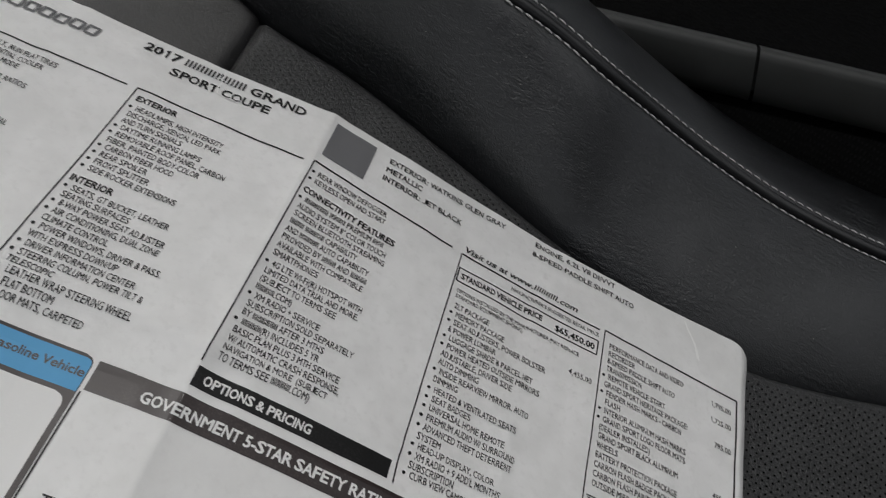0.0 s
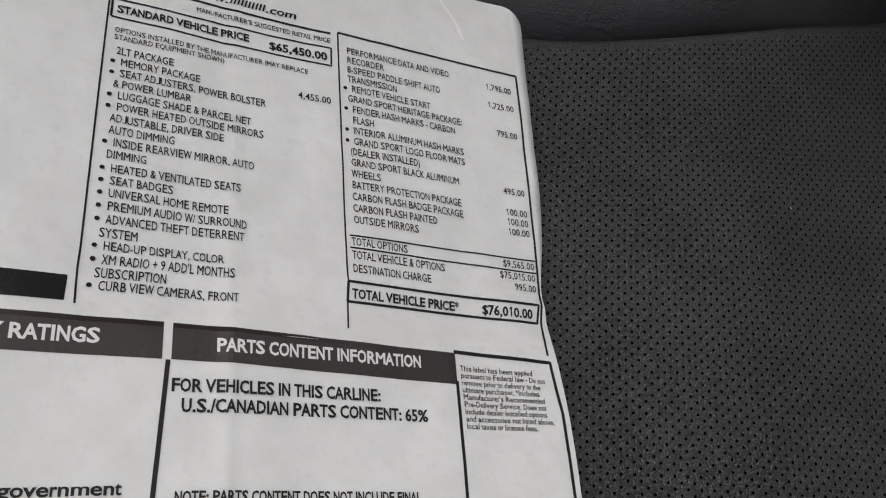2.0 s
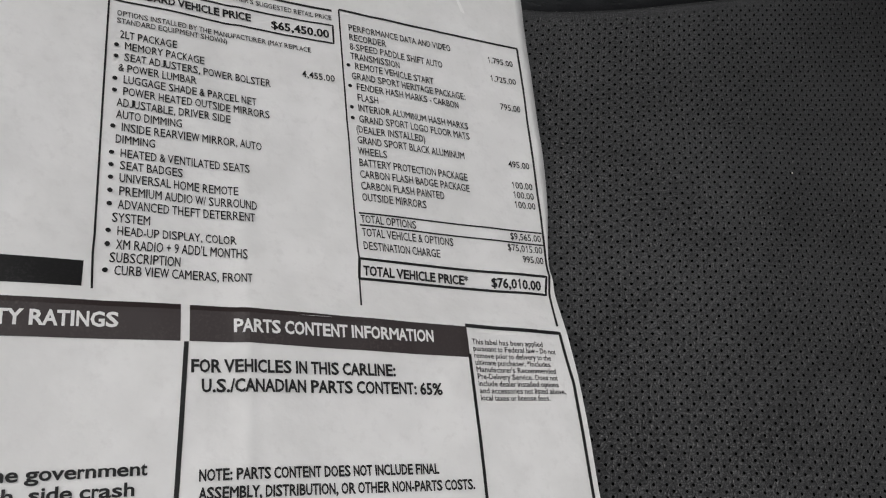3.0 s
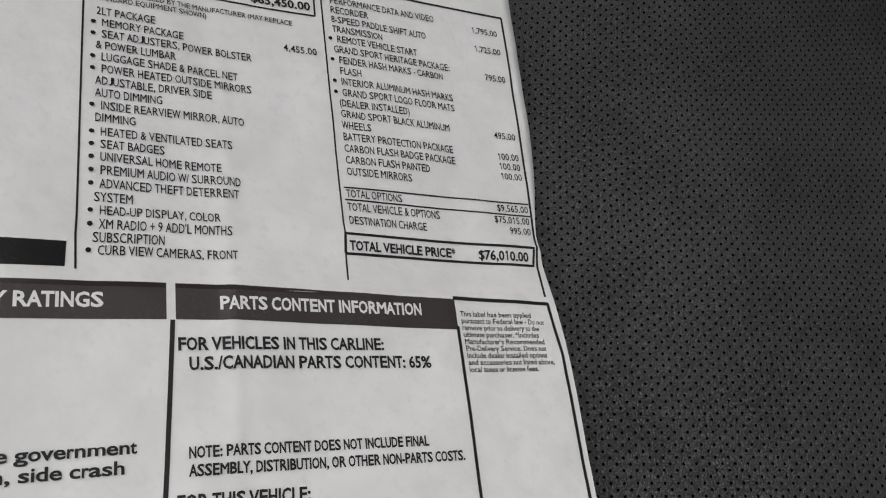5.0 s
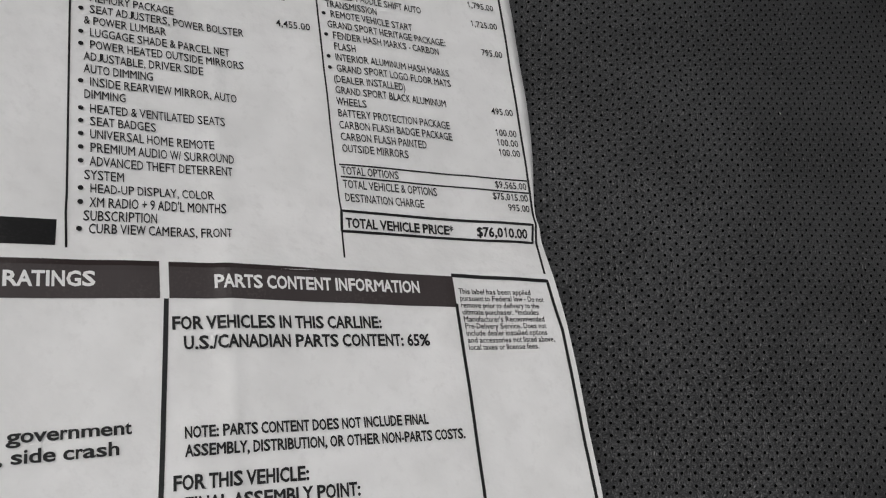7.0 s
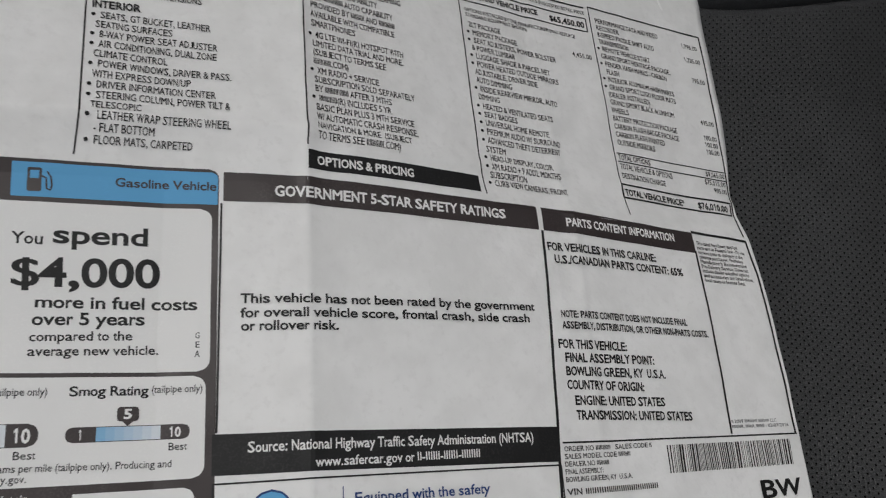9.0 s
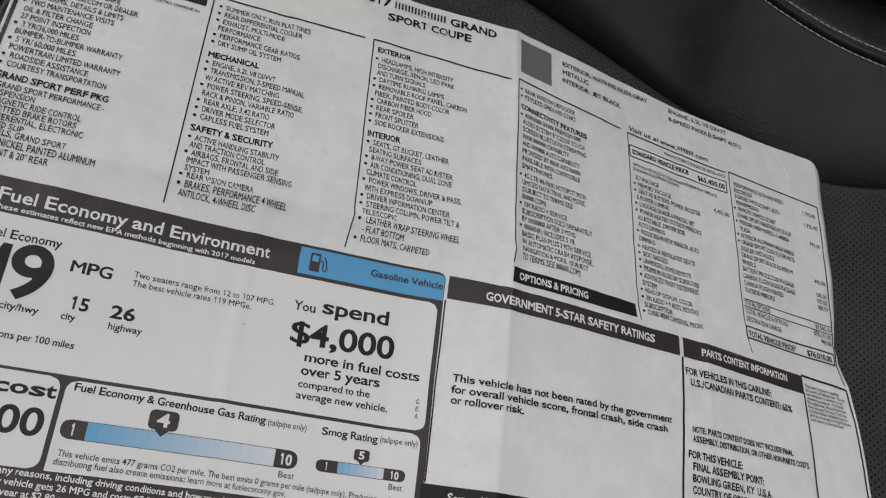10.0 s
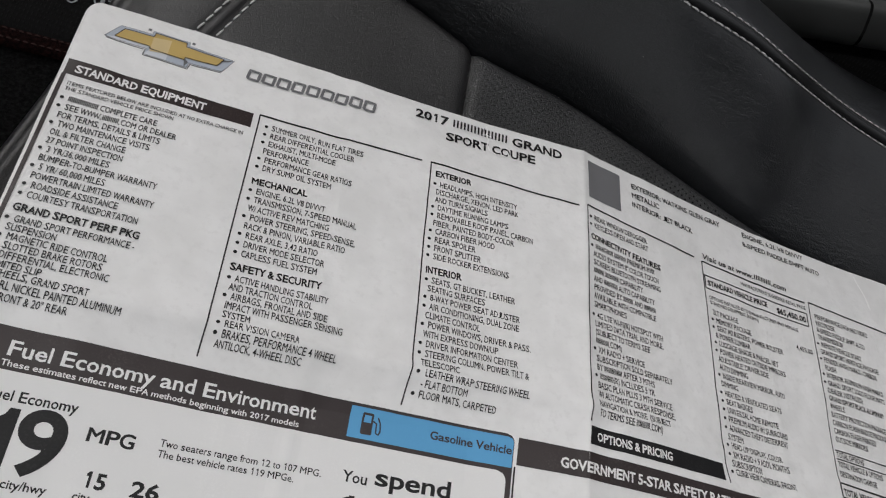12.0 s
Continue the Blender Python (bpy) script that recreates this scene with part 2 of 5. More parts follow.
def crumple(x, y):
    p = Vector((x * 28, y * 22, 1.7))
    q = Vector((x * 75, y * 60, 4.1))
    z = 0.0008 * noise.noise(p) + 0.00036 * noise.noise(q) + 0.00016 * noise.noise(q * 2.3)
    for fold, height in ((0.107, 0.00045), (-0.099, 0.0004), (0.0025, 0.0005)):
        z += height * math.exp(-((x - fold) / 0.0026) ** 2)
        z += 0.00045 * noise.noise(Vector((x * 120, y * 34, fold * 50))) * math.exp(-((x - fold) / 0.014) ** 2)
    z += 0.0004 * noise.noise(Vector((x * 40, y * 130, 9.3))) * math.exp(-((y - 0.0095) / 0.012) ** 2)
    return z + 0.0010 * math.exp(-((y - 0.0095) / 0.0030) ** 2)


def sheet_height(x, y):
    i, a = blend(x, FOLD_X)
    j, b = blend(y, FOLD_Y)
    z = (LIFT[i, j] * (1 - a) + LIFT[i + 1, j] * a) * (1 - b) + (LIFT[i, j + 1] * (1 - a) + LIFT[i + 1, j + 1] * a) * b
    return 0.36 + 0.001 * z + crumple(x, y)


def lines_with(lo, hi, step, extra):
    n = int((hi - lo) / step)
    keep = [lo + (hi - lo) * i / n for i in range(n + 1)]
    keep = [v for v in keep if all(abs(v - e) > step * 0.4 for e in extra)] + [e for e in extra if lo <= e <= hi]
    return np.array(sorted(keep))


SX = lines_with(LEFT - 0.004, RIGHT + 0.004, 0.002, [float(v) + d for v in (-0.099, 0.0025, 0.107) for d in (-0.0022, -0.0011, 0.0, 0.0011, 0.0022)] + [-0.04, 0.03])
SY = lines_with(BOTTOM - 0.004, TOP + 0.004, 0.002, [float(v) for v in FOLD_Y[1:-1]])
SZ = np.array([[sheet_height(x, y) for y in SY] for x in SX])


def on_sheet(x, y):
    i, a = blend(x, SX)
    j, b = blend(y, SY)
    return (SZ[i, j] * (1 - a) + SZ[i + 1, j] * a) * (1 - b) + (SZ[i, j + 1] * (1 - a) + SZ[i + 1, j + 1] * a) * b


sticker = group_of("window_sticker", "large creased white paper price sticker lying on the seat", "sticker", (0, 0, 0.36))


def settled(x, y):
    """Where a mark of the flat print comes to lie on the sagging sheet."""
    i, a = blend(x, FOLD_X)
    j, b = blend(y, FOLD_Y)
    drop = 0.001 * ((SAG[i, j] * (1 - a) + SAG[i + 1, j] * a) * (1 - b) + (SAG[i, j + 1] * (1 - a) + SAG[i + 1, j + 1] * a) * b)
    s = min(max((x + 0.1) / 0.2, 0.0), 1.0)
    pull = drop / (0.274 - 0.069 * s)
    return x - (x + 0.143 - 0.193 * s) * pull, y - (y + 0.132 - 0.052 * s) * pull


def on_paper(name, verts2, faces, material, lift, label="", parent=None):
    parent = parent or sticker
    verts = [(x, y, on_sheet(x, y) + lift - 0.36) for x, y in (settled(*v) for v in verts2)]
    return part(name, verts, faces, material, parent, label)


def span(name, y0, y1, left, right, material, lift, label="", step=0.0013, parent=None, drop=0.0):
    """A flat printed shape between two curves left(y) and right(y)."""
    ny = max(2, int((y1 - y0) / step) + 1)
    ys = sorted({y0 + (y1 - y0) * i / (ny - 1) for i in range(ny)} | {float(v) for v in FOLD_Y if y0 < v < y1})
    width = max(right(y) - left(y) for y in ys)
    nx = max(2, int(width / step) + 1)
    verts = [(left(y) + (right(y) - left(y)) * i / (nx - 1), y) for y in ys for i in range(nx)]
    verts = [(x, y - drop * (x - verts[0][0]) / width) for x, y in verts]
    faces = [(a, a + 1, a + nx + 1, a + nx) for k in range(len(ys) - 1) for a in range(k * nx, k * nx + nx - 1)]
    return on_paper(name, verts, faces, material, lift, label, parent)


def box(name, x0, y0, x1, y1, material=None, lift=0.00012, label="", parent=None, drop=0.0):
    return span(name, min(y0, y1), max(y0, y1), lambda y: x0, lambda y: x1, material or BLACK, lift, label, parent=parent, drop=drop)


def rounded(name, x0, y0, x1, y1, radius, material, lift, label="", corners="abcd", parent=None):
    """corners: a bottom-left, b bottom-right, c top-right, d top-left."""
    def inset(y, low, high):
        d = 0.0
        if low and y < y0 + radius:
            d = radius - math.sqrt(max(0.0, radius ** 2 - (y0 + radius - y) ** 2))
        if high and y > y1 - radius:
            d = radius - math.sqrt(max(0.0, radius ** 2 - (y - y1 + radius) ** 2))
        return d
    return span(name, y0, y1, lambda y: x0 + inset(y, "a" in corners, "d" in corners), lambda y: x1 - inset(y, "b" in corners, "c" in corners), material, lift, label, step=min(0.0025, radius / 5), parent=parent)


def disc(name, x, y, r, material, lift, label="", parent=None):
    return span(name, y - r, y + r, lambda v: x - math.sqrt(max(0, r * r - (v - y) ** 2)), lambda v: x + math.sqrt(max(0, r * r - (v - y) ** 2)), material, lift, label, step=r / 8, parent=parent)


def stroke(name, pts, width, material=None, lift=0.00018, closed=False, parent=None):
    """A printed line along points."""
    dense = []
    for (ax, ay), (bx, by) in zip(pts, pts[1:] + (pts[:1] if closed else [])):
        n = max(1, int(math.hypot(bx - ax, by - ay) / 0.0007))
        dense += [(ax + (bx - ax) * i / n, ay + (by - ay) * i / n) for i in range(n)]
    dense += [pts[0] if closed else pts[-1]]
    verts, faces = [], []
    for i, (x, y) in enumerate(dense):
        ax, ay = dense[max(i - 1, 0)]
        bx, by = dense[min(i + 1, len(dense) - 1)]
        d = math.hypot(bx - ax, by - ay) or 1
        nx, ny = -(by - ay) / d * width / 2, (bx - ax) / d * width / 2
        verts += [(x + nx, y + ny), (x - nx, y - ny)]
        if i:
            faces.append((2 * i - 2, 2 * i - 1, 2 * i + 1, 2 * i))
    return on_paper(name, verts, faces, material or BLACK, lift, parent=parent)


def diced(verts2, faces, step=1.2):
    """Large print cut into small pieces, so that it follows every crease of the sheet."""
    bm = bmesh.new()
    vs = [bm.verts.new((x * 1000, y * 1000, 0)) for x, y in verts2]
    for f in faces:
        try:
            bm.faces.new([vs[i] for i in f])
        except ValueError:
            pass
    for axis in (0, 1):
        lo, hi = 1000 * min(v[axis] for v in verts2), 1000 * max(v[axis] for v in verts2)
        for k in range(1, int((hi - lo) / step) + 1):
            at, way = [0.0, 0.0, 0.0], [0.0, 0.0, 0.0]
            at[axis], way[axis] = lo + k * step, 1.0
            near = [f for f in bm.faces if min(v.co[axis] for v in f.verts) < at[axis] < max(v.co[axis] for v in f.verts)]
            geom = set(near)
            for f in near:
                geom.update(f.verts, f.edges)
            if near:
                bmesh.ops.bisect_plane(bm, geom=list(geom), plane_co=at, plane_no=way)
    bm.verts.index_update()
    out = [(v.co.x / 1000, v.co.y / 1000) for v in bm.verts], [tuple(v.index for v in f.verts) for f in bm.faces]
    bm.free()
    return out


def polygon(name, pts, material, lift, label="", parent=None):
    bm = bmesh.new()
    bm.faces.new([bm.verts.new((x * 1000, y * 1000, 0)) for x, y in pts])
    bm.normal_update()
    bmesh.ops.triangulate(bm, faces=bm.faces[:])
    bm.verts.index_update()
    verts = [(v.co.x / 1000, v.co.y / 1000) for v in bm.verts]
    faces = [[v.index for v in f.verts] for f in bm.faces]
    bm.free()
    return on_paper(name, *diced(verts, faces), material, lift, label, parent)


# ---- lettering ----
CHARS = "ABCDEFGHIJKLMNOPQRSTUVWXYZabcdefghijklmnopqrstuvwxyz0123456789$%&()*+,-./:;'\""


def glyph_set(weight, fine=2):
    probes = {}
    for key in CHARS:
        for body in (key, "|" + key + "|"):
            curve = bpy.data.curves.new("letter", "FONT")
            curve.body, curve.resolution_u, curve.fill_mode = body, fine, "FRONT"
            curve.offset = 0.0 if key in "MWmw$*" else weight
            probes[body] = new("letter", curve)
    for body in ("||",):
        curve = bpy.data.curves.new("letter", "FONT")
        curve.body, curve.resolution_u, curve.offset = body, fine, weight
        probes[body] = new("letter", curve)
    graph = bpy.context.evaluated_depsgraph_get()
    graph.update()
    found, wide = {}, {}
    for body, ob in probes.items():
        me = ob.evaluated_get(graph).to_mesh()
        xy = np.empty(len(me.vertices) * 3)
        me.vertices.foreach_get("co", xy)
        xy = xy.reshape(-1, 3)[:, :2].copy()
        wide[body] = np.ptp(xy[:, 0])
        if len(body) == 1:
            found[body] = (xy, [tuple(p.vertices) for p in me.polygons])
        ob.evaluated_get(graph).to_mesh_clear()
    for body, ob in probes.items():
        curve = ob.data
        bpy.data.objects.remove(ob)
        bpy.data.curves.remove(curve)
    tall = np.ptp(found["H"][0][:, 1])
    glyphs = {}
    for key in CHARS:
        xy, faces = found[key]
        glyphs[key] = (xy / tall, faces, (wide["|" + key + "|"] - wide["||"]) / tall)
    t = 0.105 + 2.6 * weight
    stem = [(0.5 - t, 0), (0.5, 0), (0.5, 1), (0.5 - t, 1)]
    flag = [(0.17, 0.69), (0.5 - t, 0.71), (0.5 - t, 0.98), (0.17, 0.69 + 0.75 * t)]
    glyphs["1"] = (np.array(stem + flag), [(0, 1, 2, 3), (4, 5, 6, 7)], 556 / 718)
    glyphs[" "] = (np.zeros((0, 2)), [], 0.36)
    glyphs["~"] = (np.array([(0.08, 0.06), (0.25, 0.06), (0.25, 0.94), (0.08, 0.94), (0.42, 0.06), (0.59, 0.06), (0.59, 0.94), (0.42, 0.94)]), [(0, 1, 2, 3), (4, 5, 6, 7)], 0.68)
    r, n = 0.21, 10
    dot = np.array([(r * math.cos(2 * math.pi * i / n), 0.5 + r * math.sin(2 * math.pi * i / n)) for i in range(n)])
    glyphs["^"] = (dot, [tuple(range(n))], 0.4)
    return glyphs


def thicker(glyphs, d):
    """A bolder set: the letters with sharp inner corners are printed twice, slightly apart; the rest have grown outlines."""
    out = dict(glyphs)
    for key in "MWmw$*":
        xy, faces, wide = glyphs[key]
        n = len(xy)
        out[key] = (np.concatenate([xy + (-d, 0), xy + (d, 0)]), faces + [tuple(i + n for i in f) for f in faces], wide + d)
    return out


def proportioned(glyphs):
    """Letters set to the widths of a plain grotesque (thousandths of the type size)."""
    widths = {191: "'", 222: "ijl", 278: "I,./:;ft", 333: "()-r", 355: '"', 389: "*", 500: "Jcksvxyz", 556: "Labdeghnopqu0123456789$", 584: "+", 611: "FTZ", 667: "ABEKPSVXY&", 722: "CDHNRUw", 778: "GOQ", 833: "Mm", 889: "%", 944: "W"}
    out = dict(glyphs)
    for width, keys in widths.items():
        for key in keys:
            xy, faces, own = glyphs[key]
            if key == "J":
                low, high = xy[:, 1].min(), xy[:, 1].max()
                xy = np.column_stack([xy[:, 0] - xy[:, 0].min() + 0.03, (xy[:, 1] - low) * high / (high - low)])
            new_width = width / 718
            out[key] = (xy * (new_width / own, 1), faces, new_width)
    out[" "] = (glyphs[" "][0], [], 278 / 718)
    return out


PLAIN, BOLD = thicker(proportioned(glyph_set(0.007)), 0.016), thicker(proportioned(glyph_set(0.015)), 0.030)
DENSE, HEAVY = thicker(proportioned(glyph_set(0.028)), 0.050), thicker(proportioned(glyph_set(0.029)), 0.050)
LARGE = thicker(proportioned(glyph_set(0.022, 7)), 0.035)


def natural(text, glyphs):
    return sum(glyphs[c][2] for c in text)


def lettering(name, text, x, y, cap, sx, glyphs, material=None, lift=0.0003, slope=0.0, slant=0.0, upright=True, label="", parent=None):
    """One line of print: x, y its start on the baseline, cap its capital height, sx its width factor."""
    verts, faces, at = [], [], 0.0
    for c in text:
        xy, polys, wide = glyphs[c]
        k = len(verts)
        for u, v in xy:
            p, q = (at + u + slant * v) * cap * sx, v * cap
            verts.append((x + p - slope * q, y + q + slope * p) if upright else (x - q, y + p))
        faces += [tuple(k + i for i in f) for f in polys]
        at += wide
    if cap > 0.0034:
        verts, faces = diced(verts, faces)
    return tagged(on_paper(name, verts, faces, material or BLACK, lift, label, parent), kind="stuff")


def line(text, x0, y0, x1, cap, glyphs=PLAIN, material=None, drop=0.0, name="text_line", slant=0.0, lift=0.0003):
    """A line stretched from x0 to x1; drop: how far its end lies below its start."""
    sx = (x1 - x0) / (natural(text, glyphs) * cap)
    return lettering(name, text, x0, y0, cap, sx, glyphs, material, lift, -drop / (x1 - x0), slant)


def heading(text, x0, y0, x1, cap, material=None, glyphs=HEAVY, **more):
    return line(text, x0, y0, x1, cap, glyphs, material, name="heading", **more)


def figure(key, x0, y0, x1, y1, glyphs=None):
    """One large numeral that fills a given rectangle."""
    xy, faces, wide = (glyphs or LARGE)[key]
    low, size = xy.min(axis=0), np.ptp(xy, axis=0)
    verts = [(x0 + (u - low[0]) / size[0] * (x1 - x0), y0 + (v - low[1]) / size[1] * (y1 - y0)) for u, v in xy]
    return on_paper("numeral", *diced(verts, faces), BLACK, 0.0003)


def column(x, y, pitch, cap, sx, *rows):
    """Rows of small print; a row that begins with * has a bullet. y: the middle of the first row."""
    for k, text in enumerate(rows):
        base = y - pitch * k - cap * 0.53
        if text.startswith("*"):
            lettering("bullet", "^", x - cap * 0.08, base - cap * 0.15, cap * 1.3, 1.0, PLAIN)
            lettering("text_line", text[1:], x + 0.0018, base, cap * 1.06, sx / 1.06, PLAIN)
        else:
            lettering("text_line", text, x + 0.0005, base, cap * 1.06, sx / 1.06, PLAIN)


def right_set(text, x1, y, cap, sx, glyphs=PLAIN):
    lettering("price", text, x1 - natural(text, glyphs) * cap * sx, y, cap, sx, glyphs)


# ---- unseen car shell round the seat ----
def slab(name, x0, y0, z0, x1, y1, z1, material, parent=None, label="", bevel=0.01):
    bm = bmesh.new()
    bmesh.ops.create_cube(bm, size=1)
    for v in bm.verts:
        v.co = Vector(((x0 + x1) / 2 + v.co.x * (x1 - x0), (y0 + y1) / 2 + v.co.y * (y1 - y0), (z0 + z1) / 2 + v.co.z * (z1 - z0)))
    if bevel:
        bmesh.ops.bevel(bm, geom=bm.edges[:], offset=bevel, segments=3, affect="EDGES", profile=0.5)
    me = bpy.data.meshes.new(name)
    bm.to_mesh(me)
    bm.free()
    me.materials.append(material)
    ob = new(name, me)
    if parent is not None:
        ob.parent = parent
    if label:
        tagged(ob, label)
    return ob


ground = part("ground", [(-60, -60, -0.12), (60, -60, -0.12), (60, 60, -0.12), (-60, 60, -0.12)], [(0, 1, 2, 3)], ASPHALT)
tagged(ground, "dark grey asphalt ground outside the car", "ground", kind="structure")
# the overhead and wall panels are unseen, added to block and shape the light
for name, dims, m, label in (
        ("floor", (-1.2, -0.32, 0.03, 1.0, 1.45, 0.08), CARPET, "black carpeted car floor under the seat"),
        ("ceiling", (-0.45, 0.42, 1.0, 0.58, 1.45, 1.05), BLACK_PANEL, "unseen black panel overhead, added to block light"),
        ("wall_rear", (1.0, -0.32, 0.03, 1.06, 1.45, 0.80), BLACK_PANEL, "unseen black panel behind the seats, added to limit light"),
        ("wall_near", (0.28, -0.39, 0.03, 1.0, -0.31, 1.12), PLASTIC, "unseen black panel beside the seat, added to block light"),
        ("wall_far", (-1.2, 1.40, 0.03, 1.0, 1.46, 0.70), PLASTIC, "unseen black panel closing the far side"),
        ("wall_front", (-0.95, -0.32, 0.03, -0.85, 1.45, 0.85), PLASTIC, "unseen black panel ahead of the seat, added to block light")):
    tagged(slab(name, *dims, m), label, name.split("_")[0], kind="structure")


# ---- the seat ----
def smooth_curve(xs, ys):
    xs, ys = np.array(xs), np.array(ys)
    slope = np.gradient(ys, xs)

    def at(x):
        if x <= xs[0]:
            return float(ys[0] + slope[0] * (x - xs[0]))
        if x >= xs[-1]:
            return float(ys[-1] + slope[-1] * (x - xs[-1]))
        i = int(np.searchsorted(xs, x)) - 1
        i = max(i, 0)
        h = xs[i + 1] - xs[i]
        t = (x - xs[i]) / h
        return float((1 + 2 * t) * (1 - t) ** 2 * ys[i] + t * (1 - t) ** 2 * h * slope[i] + t * t * (3 - 2 * t) * ys[i + 1] + t * t * (t - 1) * h * slope[i + 1])
    return at


seam_y = smooth_curve([-0.13, -0.077, -0.046, 0.0, 0.06, 0.103, 0.16, 0.21, 0.25, 0.29, 0.343, 0.415, 0.5], [0.220, 0.194, 0.1785, 0.1712, 0.1537, 0.1408, 0.1263, 0.1195, 0.1240, 0.1325, 0.147, 0.167, 0.195])
STITCH_X = [-0.13, -0.05, 0.03, 0.07, 0.10, 0.126, 0.15, 0.175, 0.21, 0.25, 0.30, 0.36, 0.5]
stitch_y = smooth_curve(STITCH_X, [0.212, 0.196, 0.1866, 0.1885, 0.1890, 0.1965, 0.1995, 0.1990, 0.1970, 0.1955, 0.2005, 0.2214, 0.276])
stitch_z = smooth_curve(STITCH_X, [0.420, 0.416, 0.4115, 0.4055, 0.3985, 0.3890, 0.3825, 0.3790, 0.3770, 0.3785, 0.3810, 0.3796, 0.374])
FRONT_SEAM = -0.0462


def bed(x, y):
    """Height of the cushion's top."""
    rise = min(max((x - 0.19) / 0.12, 0.0), 1.0)
    z = 0.3445 + 0.013 * rise * rise * (3 - 2 * rise) + 0.04 * max(0.0, x - 0.30)
    edge = max(seam_y(x) - y, 0.0)
    z += 0.0065 * math.exp(-edge / 0.03) - 0.0085 * math.exp(-edge / 0.0019)
    z -= 0.05 * max(0.0, -0.10 - y)
    z -= 0.0007 * math.sin(x * 40) * math.sin(y * 37)
    d = abs(x - FRONT_SEAM)
    z -= 0.004 * math.exp(-d / 0.0022)
    if x < FRONT_SEAM:
        z -= 0.35 * max(0.0, -0.15 - x) ** 1.5 + 0.012 * (FRONT_SEAM - x) / 0.11
        z -= 0.3 * max(0.0, -0.05 - y)
    return z


seat = group_of("car_seat", "black leather car seat with perforated centre and grey double stitching", "car seat", (0.1, 0.0, 0.08))
OFF = Vector((0.1, 0.0, 0.08))


def seat_part(name, verts, faces, material, label="", smooth=True, parent=None):
    return part(name, [Vector(v) - OFF for v in verts], faces, material, parent or seat, label, smooth)


def cushion(name, x0, x1, y0, material, label, step=0.004):
    nx, ny = int((x1 - x0) / step) + 1, 120
    verts, punched = [], []
    for i in range(nx):
        x = x0 + (x1 - x0) * i / (nx - 1)
        top = seam_y(x)
        for j in range(ny):
            y = y0 + (top - y0) * (1 - (1 - j / (ny - 1)) ** 1.8)
            verts.append((x, y, bed(x, y)))
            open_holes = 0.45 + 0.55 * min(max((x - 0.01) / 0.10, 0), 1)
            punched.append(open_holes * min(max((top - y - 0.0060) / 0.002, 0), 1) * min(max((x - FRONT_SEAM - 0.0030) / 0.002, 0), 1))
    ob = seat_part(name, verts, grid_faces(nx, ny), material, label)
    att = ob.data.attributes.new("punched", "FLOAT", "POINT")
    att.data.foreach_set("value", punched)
    return ob


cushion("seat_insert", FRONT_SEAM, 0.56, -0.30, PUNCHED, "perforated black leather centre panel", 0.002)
cushion("front_panel", -0.150, FRONT_SEAM, -0.30, FINE, "smooth black leather front panel", 0.002)


def bolster_profile(x):
    ys, yi, top = seam_y(x), stitch_y(x), stitch_z(x)
    base = bed(x, ys) - 0.003
    pts = []
    for k in range(29):
        t = k / 28
        y = ys + (yi - ys) * t - 0.006 * math.sin(math.pi * min(1, t * 1.6)) * (1 - t) ** 2
        z = base + (top - base) * (0.18 * t + 0.82 * (1 - (1 - t) ** 2.1))
        pts.append((x, y, z))
    for dy, dz in ((0.0012, -0.0010), (0.0024, -0.0030), (0.0036, -0.0034), (0.0055, -0.0034), (0.0074, -0.0034), (0.0086, -0.0030), (0.0098, -0.0010)):
        pts.append((x, yi + dy, top + dz))
    wide = max(0.012, min(0.058, 0.267 - yi))
    for k in range(11):
        a = k / 10
        pts.append((x, yi + 0.0108 + wide * a, top - 0.004 * a - 0.011 * a ** 3))
    for k in range(1, 8):
        a = k / 7 * math.pi / 2
        pts.append((x, yi + 0.0108 + wide + 0.006 * math.sin(a), top - 0.015 - 0.03 * (1 - math.cos(a))))
    pts.append((x, yi + wide + 0.0168, 0.12))
    return pts


rows = [bolster_profile(-0.13 + 0.70 * i / 174) for i in range(175)]
seat_part("side_bolster", [p for r in rows for p in r], [f[::-1] for f in grid_faces(len(rows), len(rows[0]))], LEATHER, "raised smooth leather side bolster")


def thread_run(name, path, length, gap, radius, material, parent, lift=0.0003):
    """Stitches along a path of points: each a short bent bead, sunk at both ends."""
    pts = [Vector(p) for p in path]
    run = [0.0]
    for a, b in zip(pts, pts[1:]):
        run.append(run[-1] + (b - a).length)

    def along(s):
        i = min(max(int(np.searchsorted(run, s)) - 1, 0), len(pts) - 2)
        t = (s - run[i]) / max(run[i + 1] - run[i], 1e-9)
        return pts[i].lerp(pts[i + 1], t)

    s = 0.0
    verts, faces = [], []
    while s + length < run[-1]:
        k = len(verts)
        for j in range(6):
            t = j / 5
            c = along(s + length * t)
            d = (along(s + length * t + 0.0004) - along(s + length * t - 0.0004)).normalized()
            side = d.cross(Vector((0, -0.35, 1))).normalized()
            up = side.cross(d).normalized()
            c = c + up * (lift * math.sin(math.pi * t) - 0.0001) + side * 0.0003 * (t - 0.5)
            r = radius * (0.75 + 0.25 * math.sin(math.pi * t))
            for a in range(6):
                w = 2 * math.pi * a / 6
                verts.append(c + (side * math.cos(w) + up * math.sin(w)) * r)
        faces += grid_faces(6, 6, k, True)
        s += length + gap
    return seat_part(name, verts, faces, material, "grey stitching", parent=parent)


